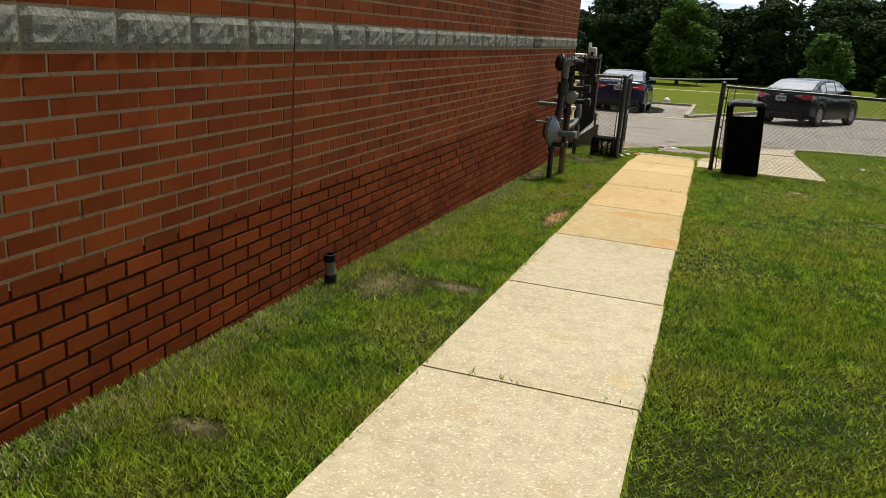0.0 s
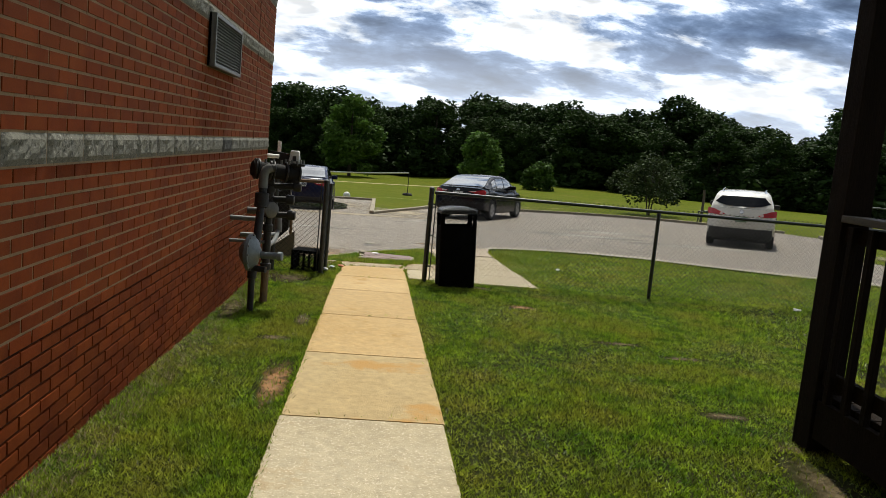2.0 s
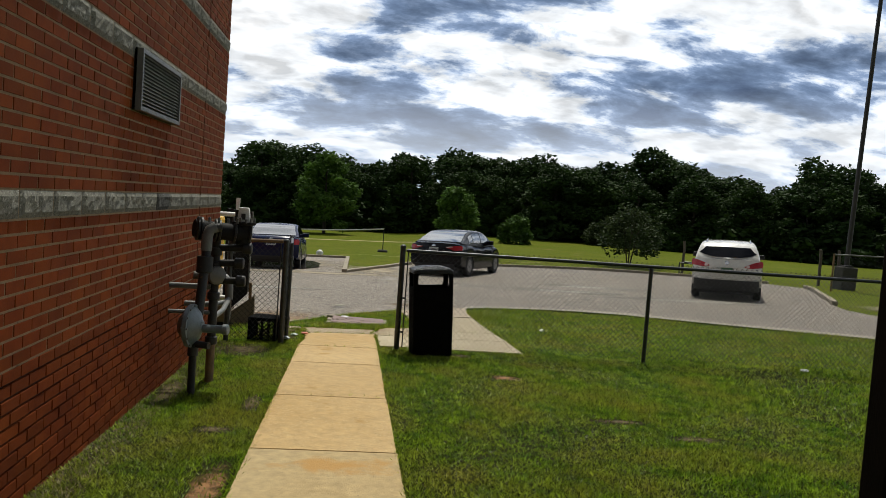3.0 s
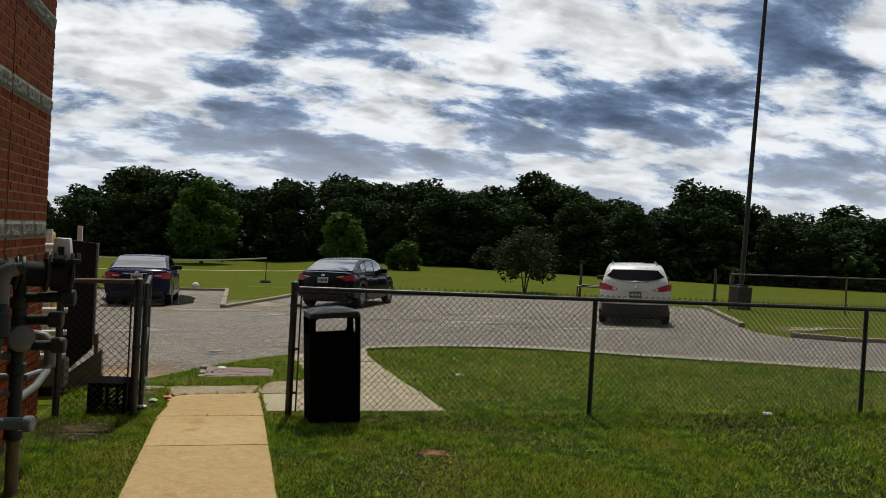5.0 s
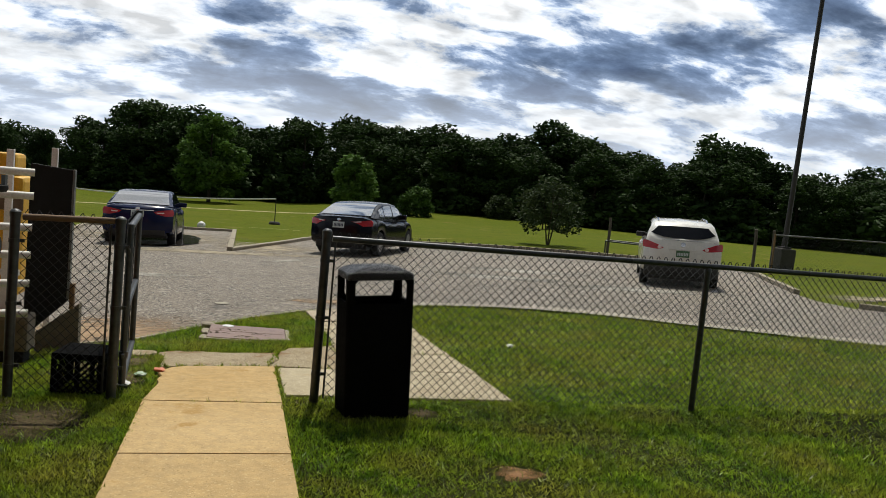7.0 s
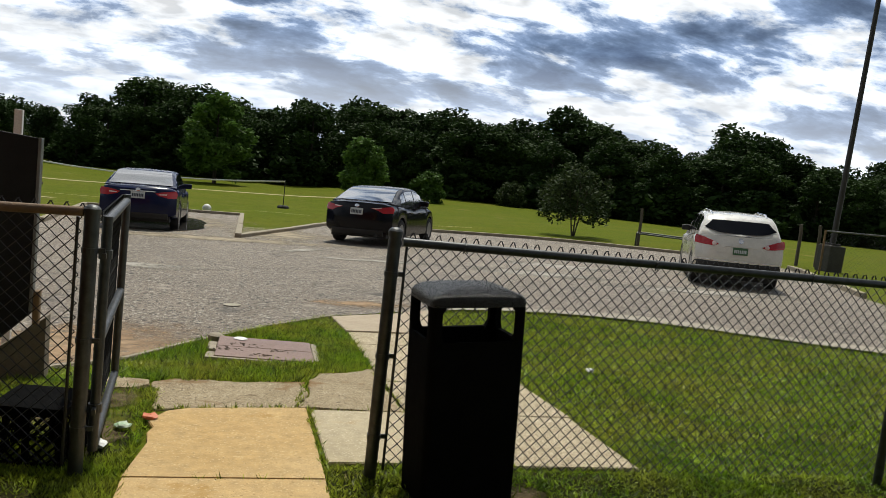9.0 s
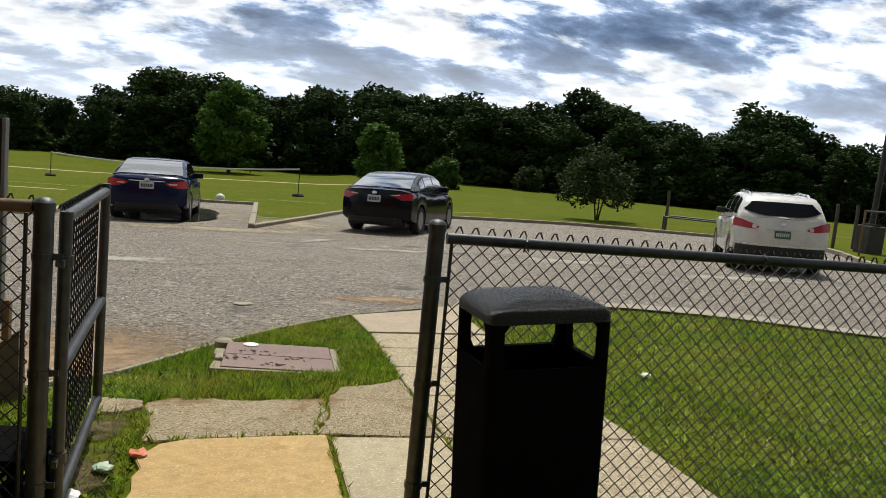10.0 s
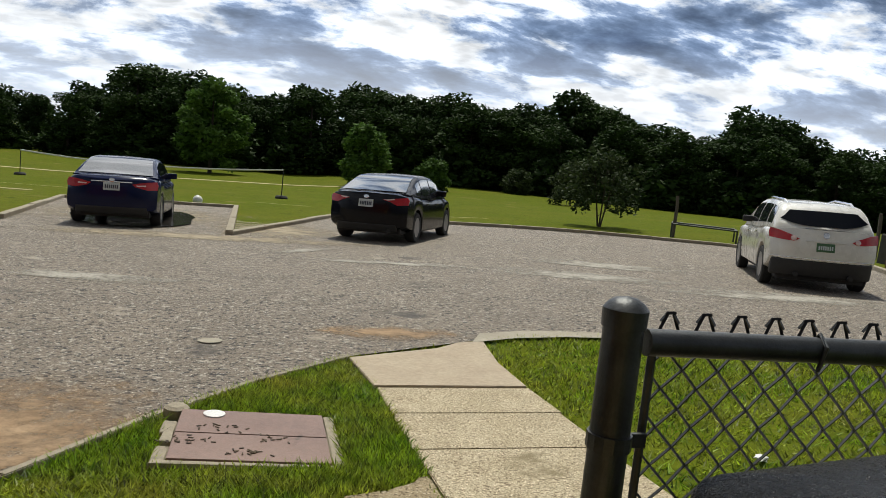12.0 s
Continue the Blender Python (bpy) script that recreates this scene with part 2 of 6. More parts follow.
M_walk_gold = material("golden_stained_concrete", ((0.51, 0.36, 0.172), (0.445, 0.295, 0.125), (0.55, 0.41, 0.23)), 1.5, 0.9, 0.4, 150, coords="World",
                       spots=(((0.40, 0.25, 0.09), 3.1, 0.61), ((0.31, 0.215, 0.10), 75, 0.59), ((0.62, 0.48, 0.27), 80, 0.58)), rand=0.05, spec=0.15)
M_apron = material("apron_concrete", ((0.42, 0.35, 0.25), (0.35, 0.28, 0.20)), 3, 0.9, 0.6, 80, coords="World")
M_asphalt = material("chip_asphalt", ((0.29, 0.238, 0.18), (0.165, 0.134, 0.10), (0.34, 0.28, 0.21)), 4, 0.72, 1.0, 52, coords="World", fine=0.6, spec=0.4, deep=0.03,
                     spots=(((0.50, 0.45, 0.37), 17, 0.57), ((0.025, 0.022, 0.019), 21, 0.535), ((0.72, 0.67, 0.58), 44, 0.59), ((0.02, 0.018, 0.016), 50, 0.56), ((0.36, 0.31, 0.245), 1.7, 0.64), ((0.085, 0.072, 0.06), 1.1, 0.63)))
M_edge_grit = material("edge_grit", ((0.40, 0.37, 0.30), (0.31, 0.28, 0.22)), 8, 0.97, 0.7, 60, coords="World", spec=0.1)
M_sand = material("sand_drift", ((0.40, 0.345, 0.255), (0.32, 0.27, 0.195)), 5, 0.97, 0.7, 60, coords="World", ragged=2.2, spec=0.1, spots=(((0.2, 0.16, 0.12), 20, 0.6),))
M_paint_worn = material("worn_line_paint", ((0.42, 0.395, 0.345), (0.34, 0.32, 0.275)), 16, 0.9, 0.6, 55, coords="World", ragged=3.0, spec=0.1, spots=(((0.2, 0.185, 0.16), 26, 0.54),))
M_silt = material("red_silt", ((0.44, 0.315, 0.20), (0.25, 0.17, 0.105)), 7, 0.97, 0.9, 60, coords="World", ragged=4.5, spec=0.1)
M_strip = material("worn_turf", ((0.46, 0.42, 0.24), (0.36, 0.33, 0.16)), 5, 0.97, coords="World", spec=0.05)
M_kerb = material("kerb_concrete", ((0.36, 0.315, 0.235), (0.25, 0.215, 0.155)), 6, 0.92, 0.6, 70, coords="World", spots=(((0.15, 0.13, 0.09), 9, 0.62),))
M_galv = material("galvanised_steel", ((0.085, 0.09, 0.092), (0.045, 0.047, 0.048)), 20, 0.45, 0.15, 200, metal=0.75, spots=(((0.10, 0.08, 0.06), 14, 0.66),))
M_wire = material("chain_wire", ((0.014, 0.015, 0.015), (0.008, 0.009, 0.009)), 30, 0.5, metal=0.2, fine=0)
M_rail_brown = material("rusty_rail", ((0.20, 0.12, 0.06), (0.13, 0.09, 0.06)), 15, 0.7, 0.3, 120, metal=0.3)
M_black_plastic = material("black_plastic", ((0.003, 0.003, 0.003), (0.005, 0.005, 0.005)), 10, 0.8, 0.5, 300, fine=0.2, spec=0.02)
M_lid_plastic = material("pebbled_black_plastic", ((0.005, 0.005, 0.005), (0.012, 0.012, 0.012)), 120, 0.30, 1.0, 260, fine=0.6, spec=0.35)
M_black = material("matte_black", ((0.008, 0.008, 0.008), (0.012, 0.012, 0.012)), 8, 0.8, fine=0.2, spec=0.2)
M_pipe_dark = material("dark_painted_pipe", ((0.018, 0.020, 0.021), (0.032, 0.033, 0.033)), 14, 0.5, 0.3, 90, spec=0.25, spots=(((0.12, 0.06, 0.03), 12, 0.66),))
M_pipe_grey = material("grey_painted_pipe", ((0.15, 0.157, 0.15), (0.10, 0.106, 0.10)), 14, 0.5, 0.3, 90, spots=(((0.10, 0.08, 0.06), 9, 0.62),))
M_pipe_rust = material("rusted_pipe", ((0.25, 0.15, 0.06), (0.14, 0.09, 0.05)), 14, 0.85, 0.5, 90)
M_meter_blue = material("meter_grey_blue", ((0.17, 0.21, 0.23), (0.11, 0.14, 0.15)), 14, 0.45, 0.3, 90)
M_white = material("white_plastic", ((0.72, 0.72, 0.70), (0.62, 0.62, 0.60)), 10, 0.5)
M_white_pipe = material("white_painted_pipe", ((0.70, 0.70, 0.66), (0.55, 0.55, 0.5)), 8, 0.5)
M_yellow = material("yellow_paint", ((0.72, 0.42, 0.02), (0.62, 0.34, 0.02)), 6, 0.5)
# rack block's shade is put into this darkened beige; collar and stripe share it
M_beige = material("shaded_weathered_block", ((0.22, 0.175, 0.12), (0.13, 0.105, 0.075)), 8, 0.95, 0.6, 60)
# lamp base: the shade on its backlit side is put into this dark colour
M_shaded_conc = material("shaded_concrete", ((0.075, 0.07, 0.06), (0.045, 0.042, 0.036)), 8, 0.95, 0.6, 60)
M_wood = material("dark_stained_wood", ((0.010, 0.007, 0.005), (0.018, 0.012, 0.008)), 6, 0.85, 0.5, 60, stretch=(3, 3, 0.4), spec=0.06)
M_wood_rail = material("weathered_wood", ((0.10, 0.085, 0.07), (0.06, 0.05, 0.04)), 6, 0.8, 0.5, 60, stretch=(3, 0.5, 3))
M_post_wood = material("grey_post_wood", ((0.13, 0.11, 0.09), (0.08, 0.065, 0.05)), 6, 0.9, 0.5, 60, stretch=(3, 3, 0.4))
M_hatch = material("brown_hatch_steel", ((0.20, 0.125, 0.10), (0.15, 0.09, 0.075), (0.23, 0.15, 0.115)), 4, 0.62, 0.3, 100, metal=0.15, spots=(((0.06, 0.045, 0.035), 6, 0.66),))
M_bark = material("bark", ((0.06, 0.048, 0.036), (0.035, 0.028, 0.02)), 5, 0.95, 0.8, 20, stretch=(2, 2, 0.4))
LEAF = ((0.020, 0.042, 0.011), (0.038, 0.070, 0.017))
M_leaf_far = material("forest_leaves", LEAF, 0.35, 0.7, coords="World", island=0.45, fine=0, translucent=0.12, spec=0.08)
M_leaf_light = material("light_leaves", ((0.06, 0.125, 0.022), (0.095, 0.17, 0.034)), 0.35, 0.7, coords="World", island=0.45, fine=0, translucent=0.25, spec=0.1)
M_leaf_mid = material("mid_green_leaves", ((0.045, 0.095, 0.018), (0.07, 0.13, 0.026)), 0.35, 0.7, coords="World", island=0.4, fine=0, translucent=0.2, spec=0.1)
M_leaf_grey = material("grey_green_leaves", ((0.026, 0.044, 0.015), (0.046, 0.066, 0.024)), 0.5, 0.7, coords="World", island=0.5, fine=0, translucent=0.2, spec=0.1)
M_car_navy = material("navy_car_paint", ((0.003, 0.006, 0.034), (0.004, 0.008, 0.042)), 3, 0.22, coat=0.12, fine=0.0, spec=0.18)
M_car_black = material("black_car_paint", ((0.003, 0.003, 0.006), (0.004, 0.005, 0.009)), 3, 0.22, coat=0.12, fine=0.0, spec=0.18)
M_car_white = material("pearl_white_car_paint", ((0.70, 0.68, 0.62), (0.66, 0.64, 0.58)), 3, 0.3, coat=0.8, fine=0.05)
M_trim = material("black_trim", ((0.012, 0.012, 0.013), (0.018, 0.018, 0.018)), 10, 0.6, fine=0.1)
M_glass_dark = material("dark_privacy_glass", ((0.004, 0.005, 0.008), (0.006, 0.007, 0.010)), 2, 0.25, fine=0, spec=0.02)
M_glass = material("tinted_car_glass", ((0.015, 0.018, 0.022), (0.02, 0.023, 0.027)), 2, 0.06, fine=0, coat=1.0, spec=1.0)
M_tail = material("red_tail_lens", ((0.44, 0.007, 0.009), (0.34, 0.005, 0.007)), 6, 0.25, fine=0.0, coat=0.2, spec=0.3)
M_tail_clear = material("clear_tail_lens", ((0.75, 0.55, 0.5), (0.65, 0.45, 0.42)), 8, 0.2, coat=1.0, fine=0.1)
M_chrome = material("chrome", ((0.7, 0.7, 0.7), (0.62, 0.62, 0.62)), 5, 0.15, metal=1.0, fine=0)
M_rim = material("alloy_rim", ((0.30, 0.30, 0.31), (0.22, 0.22, 0.23)), 5, 0.35, metal=0.6, fine=0)
M_tyre = material("tyre_rubber", ((0.015, 0.015, 0.015), (0.022, 0.022, 0.022)), 20, 0.9, 0.3, 80, fine=0.2)
M_plate = material("licence_plate", ((0.55, 0.58, 0.58), (0.48, 0.52, 0.52)), 10, 0.5)
M_plate_green = material("green_plate_bars", ((0.06, 0.16, 0.07), (0.05, 0.12, 0.05)), 10, 0.5)
M_plate_dark = material("plate_characters", ((0.03, 0.04, 0.07), (0.03, 0.04, 0.06)), 10, 0.5)
M_water = material("puddle_water", ((0.035, 0.033, 0.030), (0.045, 0.042, 0.038)), 9, 0.05, 0.08, 6, fine=0, spec=1.0)
# wet silt rim; the bright glare on it is put into the pale colour
M_glare_silt = material("wet_silt_with_glare", ((0.60, 0.56, 0.48), (0.48, 0.44, 0.37)), 4, 0.34, 0.3, 30, coords="World", spec=0.9, ragged=4.0)
M_pole = material("bronze_pole_paint", ((0.028, 0.026, 0.024), (0.04, 0.037, 0.034)), 4, 0.6, metal=0.3)
M_red = material("orange_wrapper", ((0.62, 0.16, 0.05), (0.5, 0.12, 0.04)), 10, 0.5)
M_green_wrap = material("green_wrapper", ((0.10, 0.32, 0.08), (0.55, 0.58, 0.5)), 30, 0.5)
M_paper = material("white_paper", ((0.75, 0.75, 0.73), (0.68, 0.68, 0.66)), 10, 0.7)
M_twig = material("dark_litter", ((0.05, 0.035, 0.022), (0.09, 0.065, 0.04)), 10, 0.95, island=0.4)


# ---- helpers for building ----
def sstep(a, b, v):
    v = min(1.0, max(0.0, (v - a) / (b - a)))
    return v * v * (3 - 2 * v)


SLOPE = 0.0325


def gz(x, y):
    """The height of the ground: it falls away from the building towards the field."""
    flat = y if y < 60 else 60 + 18 * (1 - math.exp(-(y - 60) / 18))
    flat = max(-12.0, flat)
    off = sstep(12.3, 15, y) * (-0.10 + 0.022 * min(22, max(-12, x)) + 0.02 * min(12, max(0, y - 24)) * sstep(3, 11, x))
    return -SLOPE * flat + off


def link(name, bm, mat, smooth=False):
    me = bpy.data.meshes.new(name)
    bm.normal_update()
    bm.to_mesh(me)
    bm.free()
    for m in (mat if isinstance(mat, (list, tuple)) else [mat]):
        me.materials.append(m)
    if smooth:
        me.polygons.foreach_set("use_smooth", [True] * len(me.polygons))
        me.set_sharp_from_angle(angle=radians(38))
    return new(name, me)


def part(name, bm, mat, parent, label="", smooth=False):
    ob = link(name, bm, mat, smooth)
    ob.parent = parent
    if label:
        ob["label"] = label
    return ob


def empty(name, m, label, category, group="", kind=""):
    ob = new(name)
    ob.empty_display_size = 0.1
    ob.matrix_world = m
    return tagged(ob, label, category, group, kind)


def pydata(name, verts, faces, mat, smooth=False):
    me = bpy.data.meshes.new(name)
    me.from_pydata(verts, [], faces)
    me.materials.append(mat)
    me.update()
    if smooth:
        me.polygons.foreach_set("use_smooth", [True] * len(me.polygons))
    return new(name, me)


def box(bm, x0, x1, y0, y1, z0, z1, bevel=0.0, mi=0, seg=2, m=None):
    r = bmesh.ops.create_cube(bm, size=1)
    vs = r["verts"]
    for v in vs:
        v.co = ((x0 + x1) / 2 + v.co.x * (x1 - x0), (y0 + y1) / 2 + v.co.y * (y1 - y0), (z0 + z1) / 2 + v.co.z * (z1 - z0))
    if m is not None:
        bmesh.ops.transform(bm, matrix=m, verts=vs)
    fs = set(f for v in vs for f in v.link_faces)
    for f in fs:
        f.material_index = mi
    if bevel:
        es = list(set(e for v in vs for e in v.link_edges))
        bmesh.ops.bevel(bm, geom=es, offset=bevel, segments=seg, affect="EDGES", profile=0.6)
    return bm


def tube(bm, pts, r, sides=10, r1=None, cap=True, mi=0):
    """A pipe of round section along points; r1: its radius at the far end."""
    pts = [Vector(p) for p in pts]
    rings = []
    n = len(pts)
    prev = None
    for i, p in enumerate(pts):
        d = (pts[min(i + 1, n - 1)] - pts[max(i - 1, 0)]).normalized()
        if prev is None:
            a = Vector((0, 0, 1)) if abs(d.z) < 0.9 else Vector((1, 0, 0))
            u = d.cross(a).normalized()
        else:
            u = (prev - d * prev.dot(d)).normalized()
        prev = u
        v = d.cross(u)
        rr = r if r1 is None else r + (r1 - r) * i / (n - 1)
        rings.append([bm.verts.new(p + (u * math.cos(k * math.tau / sides) + v * math.sin(k * math.tau / sides)) * rr) for k in range(sides)])
    for a, b in zip(rings, rings[1:]):
        for k in range(sides):
            f = bm.faces.new((a[k], a[(k + 1) % sides], b[(k + 1) % sides], b[k]))
            f.material_index = mi
    if cap:
        bm.faces.new(rings[0][::-1]).material_index = mi
        bm.faces.new(rings[-1]).material_index = mi
    return bm


def lathe(bm, prof, sides=20, m=None, mi=0):
    """Turns a profile of (radius, height) round z."""
    rings = []
    for r, z in prof:
        rings.append([bm.verts.new((m or Matrix()) @ Vector((r * math.cos(k * math.tau / sides), r * math.sin(k * math.tau / sides), z))) for k in range(sides)])
    for a, b in zip(rings, rings[1:]):
        for k in range(sides):
            bm.faces.new((a[k], a[(k + 1) % sides], b[(k + 1) % sides], b[k])).material_index = mi
    if prof[0][0] > 1e-4:
        bm.faces.new(rings[0][::-1]).material_index = mi
    if prof[-1][0] > 1e-4:
        bm.faces.new(rings[-1]).material_index = mi
    return bm


def axis_to(p, d):
    """A frame at p whose z runs along d."""
    return Matrix.Translation(p) @ Vector(d).to_track_quat("Z", "Y").to_matrix().to_4x4()


def sheet(name, poly, dz, mat, step=1.0, thick=0.0, jitter=0.0):
    """A flat patch in the outline poly (x, y) that follows the ground dz above it."""
    bm = bmesh.new()
    f = bm.faces.new([bm.verts.new((x, y, 0)) for x, y in poly])
    f.normal_update()
    if f.normal.z < 0:
        f.normal_flip()
    for ax in (0, 1):
        lo, hi = min(p[ax] for p in poly), max(p[ax] for p in poly)
        k = math.floor(lo / step) + 1
        while k * step < hi:
            co, no = [0, 0, 0], [0, 0, 0]
            co[ax], no[ax] = k * step, 1
            bmesh.ops.bisect_plane(bm, geom=bm.verts[:] + bm.edges[:] + bm.faces[:], plane_co=co, plane_no=no)
            k += 1
    if thick:
        r = bmesh.ops.extrude_face_region(bm, geom=bm.faces[:])
        low = [v for v in r["geom"] if isinstance(v, bmesh.types.BMVert)]
        for v in low:
            v.co.z = 1.0
        # the extruded copy becomes the top
        for v in bm.verts:
            v.co.z = gz(v.co.x, v.co.y) + (dz if v.co.z > 0.5 else dz - thick)
        bmesh.ops.recalc_face_normals(bm, faces=bm.faces[:])
    else:
        for v in bm.verts:
            v.co.z = gz(v.co.x, v.co.y) + dz + random.uniform(-jitter, jitter)
    return link(name, bm, mat)


def blot(cx, cy, rx, ry, turn, n=26, rough=0.28, seed=1):
    """An uneven round outline."""
    rnd = random.Random(seed)
    ph = [rnd.uniform(0, math.tau) for _ in range(4)]
    pts = []
    for i in range(n):
        a = i * math.tau / n
        k = 1 + rough * (0.5 * math.sin(2 * a + ph[0]) + 0.35 * math.sin(3 * a + ph[1]) + 0.25 * math.sin(5 * a + ph[2]) + 0.2 * math.sin(9 * a + ph[3]))
        x, y = rx * k * math.cos(a), ry * k * math.sin(a)
        t = radians(turn)
        pts.append((cx + x * math.cos(t) - y * math.sin(t), cy + x * math.sin(t) + y * math.cos(t)))
    return pts


# ---- ground ----
def build_ground():
    xs = [-1800, -900, -400, -200, -120, -80, -55, -40, -30, -22] + [-16 + 0.75 * i for i in range(62)] + [32, 36, 42, 50, 62, 80, 120, 200, 400, 900, 1800]
    ys = [-900, -300, -100, -40, -20] + [-12 + 0.75 * i for i in range(74)] + [46, 50, 55, 60, 66, 72, 80, 90, 105, 125, 160, 220, 400, 900, 1800]
    verts = [(x, y, gz(x, y)) for y in ys for x in xs]
    nx = len(xs)
    faces = [(j * nx + i, j * nx + i + 1, (j + 1) * nx + i + 1, (j + 1) * nx + i) for j in range(len(ys) - 1) for i in range(nx - 1)]
    g = pydata("ground", verts, faces, M_soil_grass, True)
    tagged(g, "mown green lawn with thin and yellowed patches, sloping gently", "lawn", kind="structure")


build_ground()

WALL_X = -1.39
LAWN_EDGE = [(2.24, 17.35), (2.75, 17.58), (3.3, 17.68), (4.0, 17.68), (4.6, 17.56), (5.3, 17.28), (5.9, 16.9), (6.6, 16.35), (7.9, 15.45), (9.3, 14.62), (10.7, 14.1), (14.0, 12.9), (20.0, 10.8), (40.0, 4.0)]
ROAD = ([(-30, 12.2), (-6, 12.2), (-2.6, 12.75), (-1.25, 13.75), (-0.82, 14.22), (-0.35, 15.07), (0.25, 15.87), (0.92, 16.62)]
        + LAWN_EDGE
        + [(40, 8.6), (20.0, 15.2), (14.65, 17.35), (12.6, 18.2), (11.9, 19.1), (12.0, 20.2), (12.5, 21.5), (13.5, 23.5), (14.9, 26.4), (15.2, 27.4), (14.6, 28.6),
           (13.5, 30.1), (9.8, 31.9), (6.1, 33.6), (2.85, 35.1), (1.3, 30.8), (-0.17, 26.75), (-0.15, 36.7), (-5.2, 36.6), (-4.5, 27.7), (-30, 27.2)])
road = sheet("road", ROAD, 0.02, M_asphalt, 1.0)
tagged(road, "worn grey chip-seal asphalt of the car park and drive", "asphalt", kind="structure")

thatch = sheet("lawn_soil", [(WALL_X, -6), (-0.47, -6), (-0.47, 12.2), (-0.75, 13.3), (WALL_X, 13.3)], 0.003, M_thatch, 1.0)
tagged(thatch, "dark thatch and soil under the mown grass by the wall", "lawn", kind="structure")
thatch = sheet("lawn_soil", [(0.47, -6), (12, -6), (12, 11.6), (2.3, 11.8), (0.47, 11.8)], 0.003, M_thatch, 1.0)
tagged(thatch, "dark thatch and soil under the mown grass", "lawn", kind="structure")
# sand washed over the asphalt, worn paint lines
for i, (cx, cy, rx, ry, tn, mt, lab) in enumerate((
        (-1.35, 14.75, 2.0, 0.75, 50, M_silt, "orange silt washed along the edge of the asphalt"),
        (-2.6, 14.3, 2.0, 0.9, 30, M_sand, "pale sand washed along the edge of the asphalt"),
        (1.5, 17.6, 0.95, 0.36, 12, M_silt, "brown silt drifted before the concrete apron"),
        (0.9, 28.8, 3.2, 1.5, 62, M_sand, "pale sand drift on asphalt beside the kerb"),
        (-0.6, 26.2, 4.2, 0.9, 4, M_sand, "pale sand washed over the mouth of the parking bay"),
        (-2.4, 31.4, 2.9, 4.6, 0, M_sand, "pale silt over the parking bay"),
        (5.6, 22.6, 2.6, 0.55, -20, M_paint_worn, "faded white paint on asphalt"),
        (8.3, 21.0, 3.2, 0.5, -14, M_paint_worn, "faded white paint on asphalt"),
        (2.6, 23.2, 2.2, 0.3, -6, M_paint_worn, "faded white paint on asphalt"),
        (6.9, 24.4, 2.8, 0.5, -22, M_paint_worn, "faded white paint on asphalt"),
        (1.3, 24.6, 1.5, 0.16, 50, M_paint_worn, "faded white parking line on asphalt"),
        (-1.6, 20.4, 1.6, 0.32, -20, M_paint_worn, "pale scuffed patch of asphalt"),
        (-0.07, 17.1, 0.10, 0.09, 0, M_edge_grit, "small pale round marker set in the asphalt"))):
    tagged(sheet("asphalt_patch", blot(cx, cy, rx, ry, tn, seed=i + 3, rough=0.2 if i < 12 else 0.05), 0.0235 + 0.0006 * i, mt, 1.0), lab, "patch", kind="structure")

edge = LAWN_EDGE[:-1]
tagged(sheet("asphalt_patch", [(x - 0.05, y - 0.12) for x, y in edge] + [(x + 0.14, y + 0.20 - 0.08 * math.sin(x * 2.1)) for x, y in edge[::-1]], 0.0325, M_edge_grit, 1.0), "pale grit along the edge of the lawn", "patch", kind="structure")
tagged(sheet("asphalt_patch", blot(-2.3, 30.2, 1.75, 3.2, 0, seed=5, rough=0.14), 0.0405, M_glare_silt, 4.0), "wet silt round the puddle, paled by painted glare", "patch", kind="structure")
puddle = sheet("water", blot(-2.3, 30.3, 1.42, 2.8, 0, seed=5, rough=0.12), 0.045, M_water, 4.0)
tagged(puddle, "shallow rain puddle under the dark blue saloon car", "puddle", kind="structure")


def kerb_run(pts, group_name="kerb"):
    """Kerb stones laid end to end along a line."""
    top = empty(group_name, Matrix(), "pale worn concrete kerb stones along the car park", "kerb", kind="structure")
    for (ax, ay), (bx, by) in zip(pts, pts[1:]):
        a, b = Vector((ax, ay)), Vector((bx, by))
        n = max(1, round((b - a).length / 1.8))
        for i in range(n):
            p, q = a.lerp(b, i / n), a.lerp(b, (i + 1) / n)
            d = q - p
            ang = math.atan2(d.y, d.x)
            mid = (p + q) / 2
            bm = bmesh.new()
            h = d.length / 2 - 0.006
            box(bm, -h, h, -0.075, 0.075, -0.1, 0.115 + random.uniform(-0.012, 0.012), 0.018)
            pitch = math.atan2(gz(q.x, q.y) - gz(p.x, p.y), d.length)
            bmesh.ops.transform(bm, matrix=Matrix.Translation((mid.x, mid.y, gz(mid.x, mid.y))) @ Matrix.Rotation(ang, 4, "Z") @ Matrix.Rotation(-pitch, 4, "Y"), verts=bm.verts)
            part("kerb_stone", bm, M_kerb, top)
    return top


kerb_run([(-30, 27.25), (-4.55, 27.8), (-5.25, 36.65), (-0.1, 36.75)])
kerb_run([(-0.1, 36.6), (-0.12, 26.8), (1.35, 30.75), (2.9, 35.15)])
kerb_run([(2.9, 35.2), (6.1, 33.7), (9.8, 32.0), (13.5, 30.2), (14.7, 28.7)])
kerb_run([(15.3, 27.4), (15.0, 26.4), (13.6, 23.5), (12.6, 21.6)])
kerb_run([(12.05, 19.1), (12.7, 18.25), (14.7, 17.4), (20, 15.25), (30, 11.9)])
drive = sheet("pavement", [(12.45, 21.5), (12.0, 20.2), (11.95, 19.2), (12.9, 20.0), (14.6, 20.9), (17, 21.0), (17, 22.2), (14.8, 21.5)], 0.035, M_sand, 1.0)
